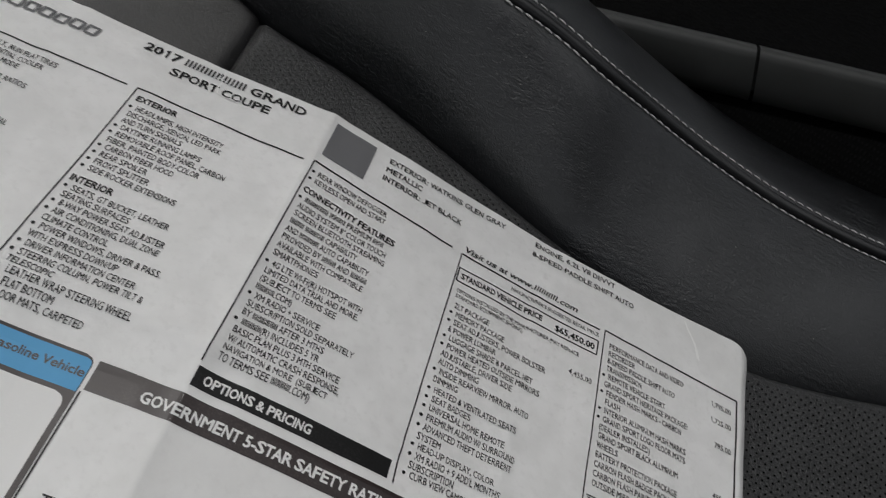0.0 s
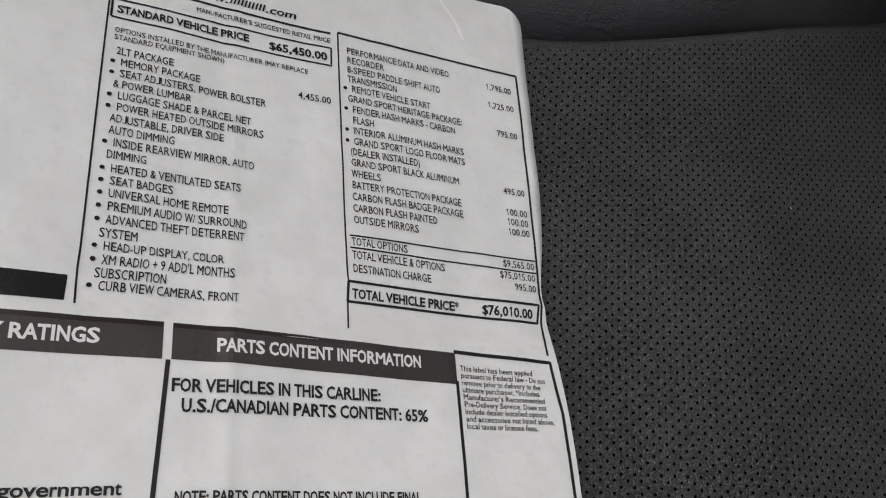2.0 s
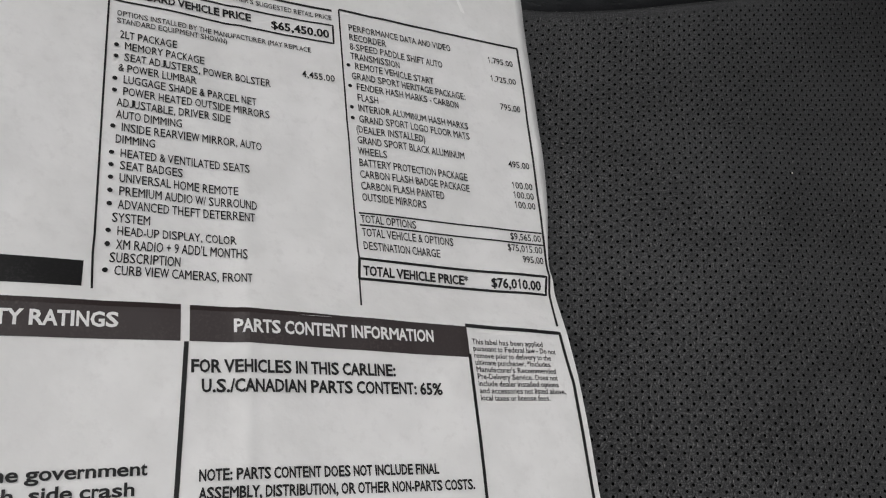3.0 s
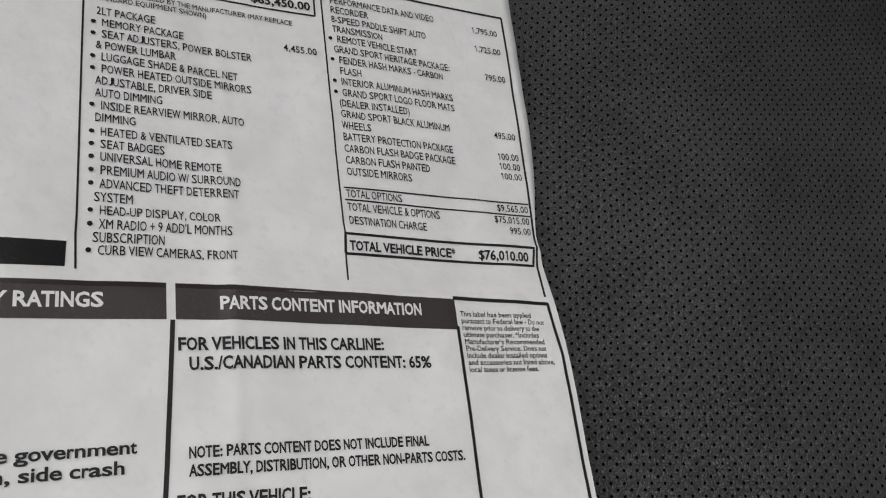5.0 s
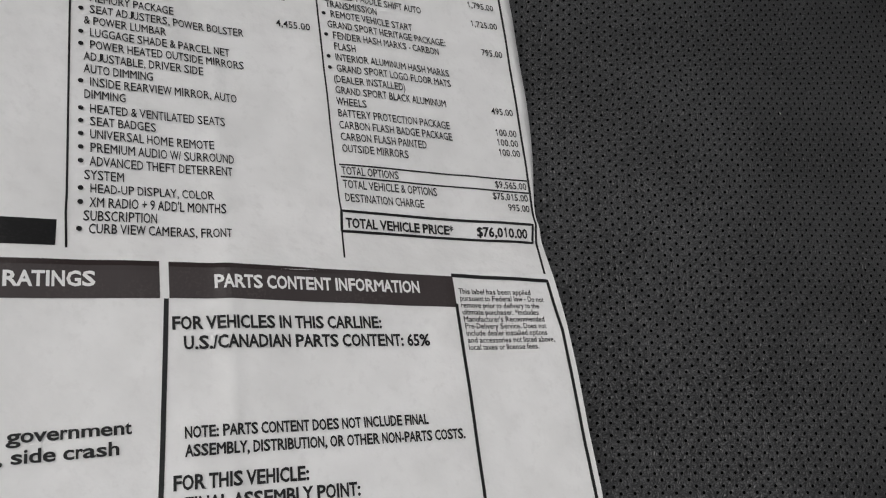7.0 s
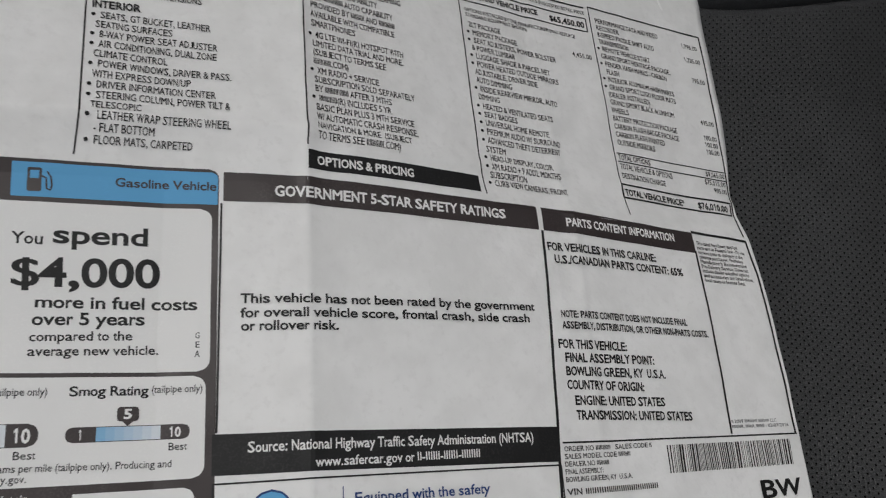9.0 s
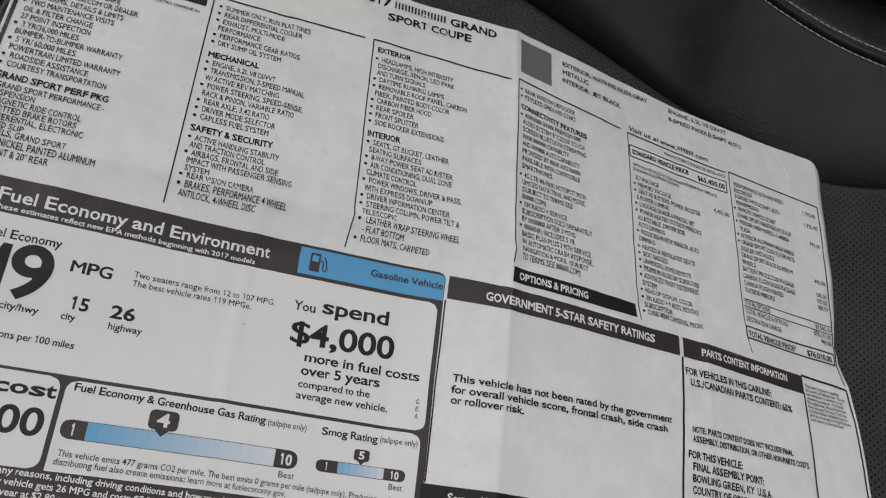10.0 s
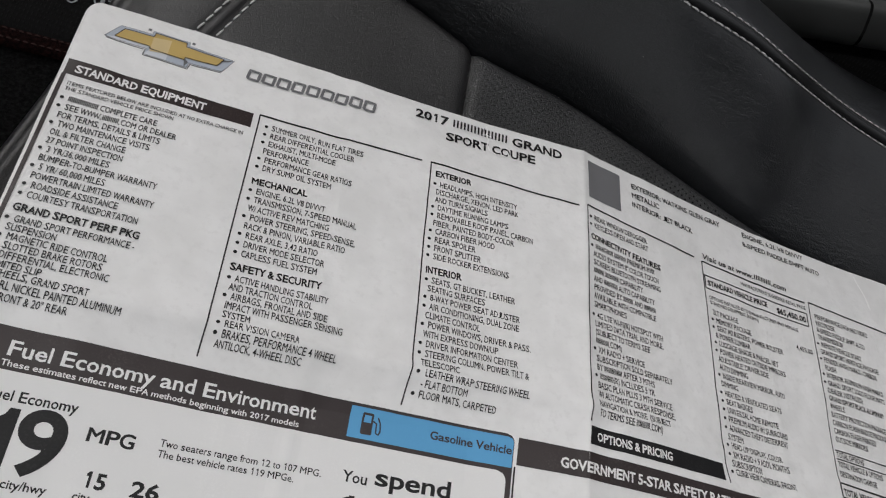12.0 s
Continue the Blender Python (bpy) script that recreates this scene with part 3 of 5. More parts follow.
xs = [-0.06 + 0.58 * i / 150 for i in range(151)]
PIPING = leather_material("smooth black piping", False, (0.008, 0.0082, 0.009), 1500, 0.08, 0.9)
cord = [Vector((-0.125 + 0.68 * i / 170, stitch_y(-0.125 + 0.68 * i / 170) + 0.0055, stitch_z(-0.125 + 0.68 * i / 170) - 0.0012)) for i in range(171)]
tube = []
for i, c in enumerate(cord):
    d = (cord[min(i + 1, 170)] - cord[max(i - 1, 0)]).normalized()
    side = d.cross(Vector((0, 0, 1))).normalized()
    up = side.cross(d)
    tube += [c + (side * math.cos(2 * math.pi * k / 14) + up * math.sin(2 * math.pi * k / 14)) * 0.0031 for k in range(14)]
seat_part("piping", tube, grid_faces(171, 14, 0, True), PIPING, "smooth black leather piping")
for shift in (-0.0012, 0.0112):
    thread_run("stitching", [(x, stitch_y(x) + shift, stitch_z(x) + 0.0003) for x in xs], 0.0037, 0.0015, 0.00040, THREAD, None)

# front welt: two stitched rows, the piping between them and the rolled front edge
def front_x(y):
    return -0.1648 + 0.42 * (y - 0.131) if y > 0.10 else -0.1778 + 0.22 * (y - 0.10)


def front_edge(y):
    return -0.2040 + 0.20 * (y - 0.10)


front = []
for i in range(60):
    y = -0.30 + 0.56 * i / 59
    fx, ex = front_x(y), front_edge(y)
    z0 = bed(fx, min(y, seam_y(fx)))
    row = [(-0.148, y, bed(-0.148, min(y, seam_y(-0.148))) - 0.0005)]
    for dx, dz in ((0.0044, 0.0008), (0.0032, -0.0005), (0.0014, 0.0012), (0.0, 0.0016), (-0.0014, 0.0012), (-0.0032, -0.0005), (-0.0044, 0.0)):
        row.append((fx + dx, y, z0 + dz))
    for k in range(1, 13):
        a = k / 12
        row.append((fx - 0.0044 + (ex - fx + 0.0044) * a, y, z0 - 0.010 * a ** 2))
    for k in range(1, 9):
        a = k / 8 * math.pi / 2
        row.append((ex - 0.006 * math.sin(a), y, z0 - 0.010 + 0.002 * math.sin(2 * a) - 0.008 * (1 - math.cos(a))))
    row.append((ex + 0.01, y, 0.12))
    front.append(row)
seat_part("front_edge", [p for r in front for p in r], grid_faces(60, len(front[0])), FINE, "rolled leather front edge of the cushion")
for dx in (0.0040, -0.0040):
    thread_run("stitching", [(front_x(y) + dx, y, bed(front_x(y), min(y, seam_y(front_x(y)))) + 0.0006) for y in [0.05 + 0.17 * i / 60 for i in range(61)]], 0.0043, 0.0015, 0.00046, THREAD, None)

# lower part of the backrest's side
def blob(name, centre, radii, material, parent, label, lean=0.5):
    verts, n, m2 = [], 24, 32
    for i in range(n + 1):
        a = math.pi * i / n - math.pi / 2
        for j in range(m2):
            b = 2 * math.pi * j / m2
            e = lambda v, p: math.copysign(abs(v) ** p, v)
            verts.append((centre[0] + radii[0] * e(math.cos(a), 0.6) * e(math.cos(b), 0.8), centre[1] + radii[1] * e(math.cos(a), 0.6) * e(math.sin(b), 0.8), centre[2] + radii[2] * e(math.sin(a), 0.7)))
            verts[-1] = (verts[-1][0] + lean * (verts[-1][2] - 0.38), verts[-1][1], verts[-1][2])
    return seat_part(name, verts, grid_faces(n + 1, m2, 0, True), material, label, parent=parent)


blob("backrest_bolster", (0.404, 0.212, 0.59), (0.052, 0.056, 0.215), LEATHER, None, "black leather side of the backrest", 1.05)
blob("backrest", (0.53, 0.0, 0.74), (0.09, 0.25, 0.44), LEATHER, None, "black leather backrest")
seat_part("seat_base", [(-0.17, -0.28, 0.09), (0.6, -0.28, 0.09), (0.6, 0.2, 0.09), (-0.17, 0.2, 0.09), (-0.17, -0.28, 0.30), (0.6, -0.28, 0.30), (0.6, 0.2, 0.30), (-0.17, 0.2, 0.30)], [(0, 3, 2, 1), (4, 5, 6, 7), (0, 1, 5, 4), (1, 2, 6, 5), (2, 3, 7, 6), (3, 0, 4, 7)], PLASTIC, "black seat base", smooth=False)

# ---- centre console ----
console = group_of("centre_console", "dark charcoal centre console beside the seat", "console", (0.2, 0.4, 0.08))
COFF = Vector((0.2, 0.4, 0.08))


def console_z(x):
    return 0.3715 + 0.325 * (x - 0.1137)


def console_run(name, x0, x1, profile, material, label, slant=0.0):
    n = 20
    verts = []
    for i in range(n):
        for y, z in profile:
            x = x0 + (x1 - x0) * i / (n - 1) - slant * z
            verts.append(Vector((x, y, console_z(x) + z)) - COFF)
    return part(name, verts, [f[::-1] for f in grid_faces(n, len(profile))], material, console, label, True)


edge = [(0.2905, -0.036), (0.2868, -0.031), (0.2848, -0.025), (0.2842, -0.018), (0.2845, -0.011), (0.2852, -0.005), (0.2862, -0.0018), (0.2885, 0.0), (0.2925, -0.0012), (0.300, -0.005)]
console_run("side_trim", -0.12, 0.1818, edge, CONSOLE, "charcoal trim strip", 0.52)
console_run("side_trim", 0.1836, 0.50, edge, CONSOLE, "charcoal trim strip", 0.52)
console_run("top_cover", -0.12, 0.50, [(0.2975, -0.009), (0.31, -0.013), (0.40, -0.012), (0.48, -0.02), (0.49, -0.06)], MATT, "black console top")
console_run("side_panel", -0.12, 0.50, [(0.286, -0.30), (0.287, -0.16), (0.2925, -0.030)], MATT, "black console side")

def woven_material(name, tip):
    m = mat(name, (0.004, 0.004, 0.004), 0.8, spec=0.2)
    sep = m.node_tree.nodes.new("ShaderNodeSeparateXYZ")
    link(m, coords(m), sep.inputs[0])
    across = maths(m, "SINE", maths(m, "MULTIPLY", sep.outputs["X"], 2 * math.pi / 0.0026))
    lift = maths(m, "ADD", maths(m, "MULTIPLY", sep.outputs["Y"], 1.0), sep.outputs["Z"])
    down = maths(m, "SINE", maths(m, "ADD", maths(m, "MULTIPLY", lift, 2 * math.pi / 0.0048), maths(m, "MULTIPLY", noise_of(m, coords(m), 300, 2), 5.0)))
    tuft = maths(m, "MULTIPLY", ramp(m, across, 0.1, 0.9), ramp(m, down, -0.3, 0.7))
    shade(m, mixed(m, tuft, (0.0018, 0.0018, 0.0018), (tip, tip, tip)), None, bump(m, tuft, 0.8, 0.001))
    return m


RIBBED = woven_material("ribbed black carpet", 0.010)
RIBBED_MAT = woven_material("ribbed black mat edge", 0.004)
console_run("side_carpet", 0.10, 0.42, [(0.262, -0.16), (0.268, -0.10), (0.276, -0.06), (0.2815, -0.036)], RIBBED, "ribbed black carpet lining")

# ---- footwell ----
mat_thing = group_of("floor_mat", "black carpet floor mat with dull red edge stitching", "floor mat", (-0.35, 0.2, 0.082))
MOFF = Vector((-0.35, 0.2, 0.082))


def wavy(x, y):
    return 0.118 + 0.002 * noise.noise(Vector((x * 9, y * 9, 0)))


nx, ny = 60, 60
part("carpet", [Vector((-0.75 + 0.58 * i / 59, -0.28 + 0.68 * j / 59, wavy(-0.75 + 0.58 * i / 59, -0.28 + 0.68 * j / 59))) - MOFF for i in range(nx) for j in range(ny)], grid_faces(nx, ny), CARPET, mat_thing, "", True)


def band_y(x):
    return 0.2625 + 0.117 * (x + 0.293)


def mat_part(name, verts, faces, material, label="", smooth=True):
    return part(name, [Vector(v) - MOFF for v in verts], faces, material, mat_thing, label, smooth)


def mat_strip(name, ylo, yhi, height, material, label):
    n, prof = 70, ((0.0, -0.004), (0.06, 0.0), (0.5, 0.0008), (0.94, 0.0), (1.0, -0.004))
    verts = []
    for i in range(n):
        x = -0.72 + 0.54 * i / (n - 1)
        for a, dz in prof:
            y = band_y(x) + ylo + (yhi - ylo) * a
            verts.append((x, y, height + dz))
    return mat_part(name, verts, grid_faces(n, len(prof)), material, label)


mat_strip("border", 0.0065, 0.130, 0.1235, RIBBED_MAT, "ribbed black border")
mat_strip("binding", -0.0075, 0.0065, 0.1245, DARK_RED, "dark red edge binding")
for shift in (-0.0038, 0.0036):
    verts, faces = [], []
    for i in range(95):
        x = -0.66 + 0.0048 * i
        for a, w in ((0.0, 0.0004), (0.35, 0.0007), (0.65, 0.0007), (1.0, 0.0004)):
            for dy in (-w, w):
                verts.append((x + 0.0032 * a, band_y(x) + shift + dy, 0.1258 + 0.0005 * math.sin(a * math.pi)))
        k = len(verts) - 8
        faces += [(k + 2 * q, k + 2 * q + 2, k + 2 * q + 3, k + 2 * q + 1) for q in range(3)]
    mat_part("stitching", verts, faces, RED_THREAD, "dull red stitching")


def embroidery(name, pts, width):
    """A raised thread line on the mat border; u along the mark, v across it, in millimetres."""
    a = math.atan2(0.0095, 0.0215)
    flat = [Vector((-0.2360 + 0.001 * (u * math.cos(a) - v * math.sin(a)), 0.3108 + 0.001 * (u * math.sin(a) + v * math.cos(a)), 0.1246)) for u, v in pts]
    verts, faces = [], []
    for k, p in enumerate(flat):
        d = (flat[min(k + 1, len(flat) - 1)] - flat[max(k - 1, 0)]).normalized()
        side = Vector((-d.y, d.x, 0)) * width * 0.0004
        verts += [p - side, p + Vector((0, 0, 0.0006)), p + side]
    for k in range(len(flat) - 1):
        for q in (0, 1):
            faces.append((3 * k + q, 3 * k + 3 + q, 3 * k + 4 + q, 3 * k + 1 + q))
    return mat_part(name, verts, faces, PALE_THREAD, "pale grey embroidered mark")


def ring_of(cx, cy, rx, ry, power, n=40):
    e = lambda v: math.copysign(abs(v) ** power, v)
    return [(cx + rx * e(math.cos(2 * math.pi * i / n)), cy + ry * e(math.sin(2 * math.pi * i / n))) for i in range(n + 1)]


embroidery("emblem", ring_of(12.5, 6.0, 12.0, 5.6, 0.5), 1.5)
for cu, tilt in ((6.0, 1.0), (18.5, -1.0)):
    embroidery("emblem", [(cu - 1.0 * tilt, 2.6), (cu - 0.4 * tilt, 4.8), (cu + 0.4 * tilt, 7.0), (cu + 1.2 * tilt, 9.4)], 3.4)
embroidery("emblem", [(9.5, 5.6), (12.0, 5.2), (13.8, 4.0)], 1.5)
embroidery("emblem", [(10.0, 7.6), (13.0, 6.6), (15.5, 7.2)], 1.3)
embroidery("emblem", [(2.0, 12.6), (8.0, 14.5), (13.0, 13.0), (20.0, 15.0), (23.0, 13.4)], 1.6)
embroidery("emblem", [(-17.0, 4.0), (-14.5, 2.4), (-12.0, 3.6), (-10.0, 6.0), (-6.0, 6.8), (-2.5, 9.0)], 1.7)
embroidery("emblem", [(-16.5, 6.8), (-13.5, 8.0), (-10.5, 7.4)], 1.5)
embroidery("emblem", [(28.5, 3.0), (29.5, 7.0), (31.0, 11.0), (34.0, 12.0)], 1.5)
embroidery("emblem", [(29.4, 6.6), (32.0, 7.2)], 1.4)

fast = []
for r, z in ((0.017, -0.004), (0.017, 0.001), (0.0155, 0.0025), (0.0125, 0.0028), (0.0110, 0.0012), (0.0085, 0.0012), (0.0075, 0.0035), (0.004, 0.0042), (0.0005, 0.0044)):
    fast += [(-0.264 + r * math.cos(2 * math.pi * a / 36), 0.166 + r * math.sin(2 * math.pi * a / 36), 0.121 + z) for a in range(36)]
mat_part("fastener", fast, grid_faces(9, 36, 0, True), MATT, "round black plastic mat fastener")

# ---- lint on the leather ----
rng = random.Random(11)
LINT = plastic_material("pale lint", (0.5, 0.49, 0.46), 0.9)
specks, speck_faces = [], []


def lint_speck(x, y, z, size):
    k = len(specks)
    a = rng.uniform(0, math.pi)
    u, v = Vector((math.cos(a), math.sin(a), 0)) * size, Vector((-math.sin(a), math.cos(a), 0)) * size * rng.uniform(0.3, 0.7)
    c = Vector((x, y, z + size * 0.3))
    specks.extend([c + u, c + v, c - u, c - v, c + Vector((0, 0, size * 0.5)), c - Vector((0, 0, size * 0.5))])
    for p, q in ((0, 1), (1, 2), (2, 3), (3, 0)):
        speck_faces.extend([(k + p, k + q, k + 4), (k + q, k + p, k + 5)])


for i in range(170):
    x = rng.uniform(-0.12, 0.5)
    y = seam_y(x) - rng.uniform(0.0012, 0.0034)
    lint_speck(x, y, bed(x, y), rng.choice((0.00010, 0.00012, 0.00015, 0.00024)))
for i in range(26):
    y = rng.uniform(0.10, 0.175)
    x = FRONT_SEAM + rng.uniform(-0.0015, 0.0015)
    lint_speck(x, y, bed(x, y), rng.uniform(0.00010, 0.00026))
for i in range(26):
    y = rng.uniform(-0.10, 0.12)
    x = front_edge(y) + rng.uniform(0.0, 0.02)
    lint_speck(x, y, bed(front_x(y), y) - 0.008, rng.uniform(0.00010, 0.00025))
for i in range(16):
    x, y = rng.uniform(0.21, 0.42), rng.uniform(-0.14, 0.11)
    lint_speck(x, y, bed(x, y), rng.uniform(0.00012, 0.00026))
lint_speck(0.319, 0.056, bed(0.319, 0.056), 0.0006)
for x, t in ((0.272, 0.25), (0.02, 0.45), (0.33, 0.2), (0.19, 0.6), (0.36, 0.5), (0.24, 0.35)):
    p = bolster_profile(x)[int(28 * t)]
    lint_speck(p[0], p[1], p[2], 0.0003)
lint = part("lint", specks, speck_faces, LINT)
tagged(lint, "tiny pale lint specks scattered on the black leather", "lint", kind="stuff")


# ---- the print ----
def sheet_mesh():
    r = 0.0075
    ys = [float(v) for v in SY if BOTTOM <= v <= TOP - r] + [TOP - r + r * math.sin(a * math.pi / 16) for a in range(9)]
    xs = [float(v) for v in SX if LEFT + 0.001 < v < RIGHT - 0.001]
    xs = [LEFT] + xs + [RIGHT]
    verts, faces = [], []
    for layer in (0.0, -0.00012):
        for y in ys:
            inset = 0.0 if y < TOP - r else r - math.sqrt(max(0, r * r - (y - TOP + r) ** 2))
            near = inset * 0.6
            for x in xs:
                s = (x - LEFT) / (RIGHT - LEFT)
                side = RIGHT - 0.0042 * math.exp(-((y - 0.012) / 0.022) ** 2) + 0.0015 * max(0.0, (y - 0.06) / 0.0675)
                low, high = settled(LEFT + near, y)[0], settled(side - inset, y)[0]
                px = low if s == 0 else high if s == 1 else min(max(x, low), high)
                py = y + (0.0006 * math.sin(px * 33) - 0.011 * max(0.0, -0.10 - px)) * max(0, (y - 0.10) / 0.0275)
                verts.append((px, py, on_sheet(px, py) + layer - 0.36))
    n, m2 = len(ys), len(xs)
    for k in (0, 1):
        for i in range(n - 1):
            for j in range(m2 - 1):
                a = k * n * m2 + i * m2 + j
                q = (a, a + 1, a + m2 + 1, a + m2)
                faces.append(q if k == 0 else q[::-1])
    rim = [i * m2 for i in range(n)][::-1] + list(range(1, m2)) + [i * m2 + m2 - 1 for i in range(1, n)] + [(n - 1) * m2 + j for j in range(m2 - 2, 0, -1)]
    for a, b in zip(rim, rim[1:] + rim[:1]):
        faces.append((b, a, a + n * m2, b + n * m2))
    ob = part("sheet", verts, faces, PAPER, sticker, "creased white paper sheet", True)
    return ob


sheet_mesh()
CAP, HEAD = 0.0024, 0.0029
RULE = 0.0005


def ratio(text, width, cap=CAP, glyphs=PLAIN):
    return width / (natural(text, glyphs) * cap)


# emblem and name
OUTER = [(-0.1925, 0.1108), (-0.1885, 0.1180), (-0.1775, 0.1186), (-0.1772, 0.1203), (-0.1640, 0.1205), (-0.1637, 0.1186), (-0.1468, 0.1182), (-0.1503, 0.1110), (-0.1622, 0.1104), (-0.1626, 0.1078), (-0.1780, 0.1080), (-0.1778, 0.1108)]
INNER = [(-0.1893, 0.1121), (-0.1868, 0.1168), (-0.1766, 0.1174), (-0.1763, 0.1195), (-0.1650, 0.1197), (-0.1647, 0.1175), (-0.1505, 0.1172), (-0.1525, 0.1131), (-0.1640, 0.1123), (-0.1642, 0.1110), (-0.1767, 0.1111), (-0.1768, 0.1123)]
emblem = polygon("emblem", OUTER, SILVER, 0.00012, "gold and silver printed emblem")
gold = polygon("emblem_centre", INNER, GOLD, 0.0002, "gold printed centre", emblem)
stroke("outline", OUTER, 0.00016, GREY, 0.00022, True, emblem)
stroke("outline", INNER, 0.00030, STRIP, 0.0005, True, emblem)
polygon("facet", [(-0.1765, 0.1100), (-0.1766, 0.1170), (-0.1702, 0.1182), (-0.1702, 0.1112)], PALE_GOLD, 0.0004, "pale gold highlight", emblem)
polygon("facet", [(-0.1779, 0.1081), (-0.1767, 0.1108), (-0.1702, 0.1108), (-0.1702, 0.1081)], PALE_SILVER, 0.0002, "pale silver edge", emblem)
polygon("facet", [(-0.1925, 0.1108), (-0.1893, 0.1119), (-0.1768, 0.1121), (-0.1778, 0.1109)], PALE_SILVER, 0.0002, "pale silver edge", emblem)
polygon("facet", [(-0.1637, 0.1079), (-0.1642, 0.1108), (-0.1640, 0.1121), (-0.1626, 0.1105)], GREY, 0.0002, "dark grey edge", emblem)
polygon("facet", [(-0.1470, 0.1181), (-0.1505, 0.1171), (-0.1512, 0.1158), (-0.1488, 0.1168)], GREY, 0.0002, "dark grey edge", emblem)
stroke("underside", [(-0.1918, 0.1104), (-0.1780, 0.1102), (-0.1783, 0.1075), (-0.1622, 0.1073), (-0.1618, 0.1099), (-0.1503, 0.1105)], 0.0004, GREY, 0.0001, False, emblem)
for mx, my in ((-0.1787, 0.1203), (-0.1626, 0.1202)):
    rounded("small_mark", mx - 0.0006, my - 0.0005, mx + 0.0006, my + 0.0007, 0.0003, GREY, 0.0002, parent=emblem)
for k in range(9):
    x = -0.1408 + k * 0.00572
    y = 0.1117 + k * 0.0003
    stroke("name_block", [(x, y), (x + 0.0040, y), (x + 0.0045, y + 0.0043), (x + 0.0005, y + 0.0043)], 0.00115, GREY, 0.0004, True)

# first column
box("heading_bar", -0.2000, 0.0888, -0.1352, 0.0958, STRIP)
heading("STANDARD EQUIPMENT", -0.1968, 0.0903, -0.1520, 0.0036, WHITE)
stroke("rule", [(-0.1996, 0.0888), (-0.1999, -0.0015)], 0.0014, STRIP)
line("ITEMS FEATURED BELOW ARE INCLUDED AT NO EXTRA CHARGE IN", -0.1975, 0.0842, -0.1372, 0.0016)
line("THE STANDARD VEHICLE PRICE SHOWN", -0.1974, 0.0817, -0.1612, 0.0016)
k1 = ratio("PEARL NICKEL PAINTED ALUMINUM", 0.0386)
column(-0.1969, 0.0783, 0.00369, CAP, k1, "*~~~~~~~~~ COMPLETE CARE", "*SEE WWW.~~~~~.COM OR DEALER", "FOR TERMS, DETAILS & LIMITS", "*TWO MAINTENANCE VISITS", "OIL & FILTER CHANGE", "27 POINT INSPECTION", "*3 YR/36,000 MILES", "BUMPER-TO-BUMPER WARRANTY", "*5 YR/ 60,000 MILES", "POWERTRAIN LIMITED WARRANTY", "*ROADSIDE ASSISTANCE", "*COURTESY TRANSPORTATION")
heading("GRAND SPORT PERF PKG", -0.1974, 0.0312, -0.1598, HEAD)
column(-0.1975, 0.0283, 0.00322, CAP, k1, "*GRAND SPORT PERFORMANCE -", "SUSPENSION", "*MAGNETIC RIDE CONTROL", "*SLOTTED BRAKE ROTORS", "*DIFFERENTIAL, ELECTRONIC", "LIMITED SLIP")
column(-0.1972, 0.0091, 0.0034, CAP, k1, "*WHEELS, GRAND SPORT", "PEARL NICKEL PAINTED ALUMINUM", '19" FRONT & 20" REAR')

# second column
stroke("rule", [(-0.1330, 0.0961), (-0.0690, 0.0970)], 0.0008)
stroke("rule", [(-0.1328, 0.0963), (-0.1332, -0.0020)], RULE)
k2 = ratio("SUMMER ONLY, RUN FLAT TIRES", 0.0354)
column(-0.1295, 0.0914, 0.00376, CAP, k2, "*SUMMER ONLY, RUN FLAT TIRES", "*REAR DIFFERENTIAL COOLER", "*EXHAUST, MULTI-MODE", "PERFORMANCE", "*PERFORMANCE GEAR RATIOS", "*DRY SUMP OIL SYSTEM")
heading("MECHANICAL", -0.1303, 0.0645, -0.1103, HEAD, drop=-0.0008)
column(-0.1298, 0.0619, 0.00368, CAP, k2, "*ENGINE, 6.2L V8 DI/VVT", "*TRANSMISSION, 7-SPEED MANUAL", "W/ ACTIVE REV MATCHING", "*POWER STEERING, SPEED-SENSE,", "RACK & PINION, VARIABLE RATIO", "*REAR AXLE, 3.42 RATIO", "*DRIVER MODE SELECTOR", "*CAPLESS FUEL SYSTEM")
heading("SAFETY & SECURITY", -0.1305, 0.0291, -0.0997, HEAD, drop=-0.0008)
column(-0.1298, 0.0263, 0.00330, CAP, k2, "*ACTIVE HANDLING STABILITY", "AND TRACTION CONTROL", "*AIRBAGS, FRONTAL AND SIDE", "IMPACT WITH PASSENGER SENSING", "SYSTEM", "*REAR VISION CAMERA", "*BRAKES, PERFORMANCE 4 WHEEL", "ANTILOCK, 4-WHEEL DISC")

# third column
stroke("rule", [(-0.0652, 0.0973), (0.0000, 0.0975)], 0.0008)
stroke("rule", [(-0.0652, 0.0975), (-0.0650, 0.0088), (-0.0658, -0.0032)], RULE)
k3 = ratio("SEATS, GT BUCKET, LEATHER", 0.0333)
heading("EXTERIOR", -0.0632, 0.0908, -0.0478, HEAD, drop=-0.0005)
column(-0.0628, 0.0873, 0.00363, CAP, k3, "*HEADLAMPS, HIGH INTENSITY", "DISCHARGE, XENON, LED PARK", "AND TURN SIGNALS", "*DAYTIME RUNNING LAMPS", "*REMOVABLE ROOF PANEL, CARBON", "FIBER, PAINTED BODY-COLOR", "*CARBON FIBER HOOD", "*REAR SPOILER", "*FRONT SPLITTER", "*SIDE ROCKER EXTENSIONS")
heading("INTERIOR", -0.0634, 0.0470, -0.0491, HEAD, drop=-0.0004)
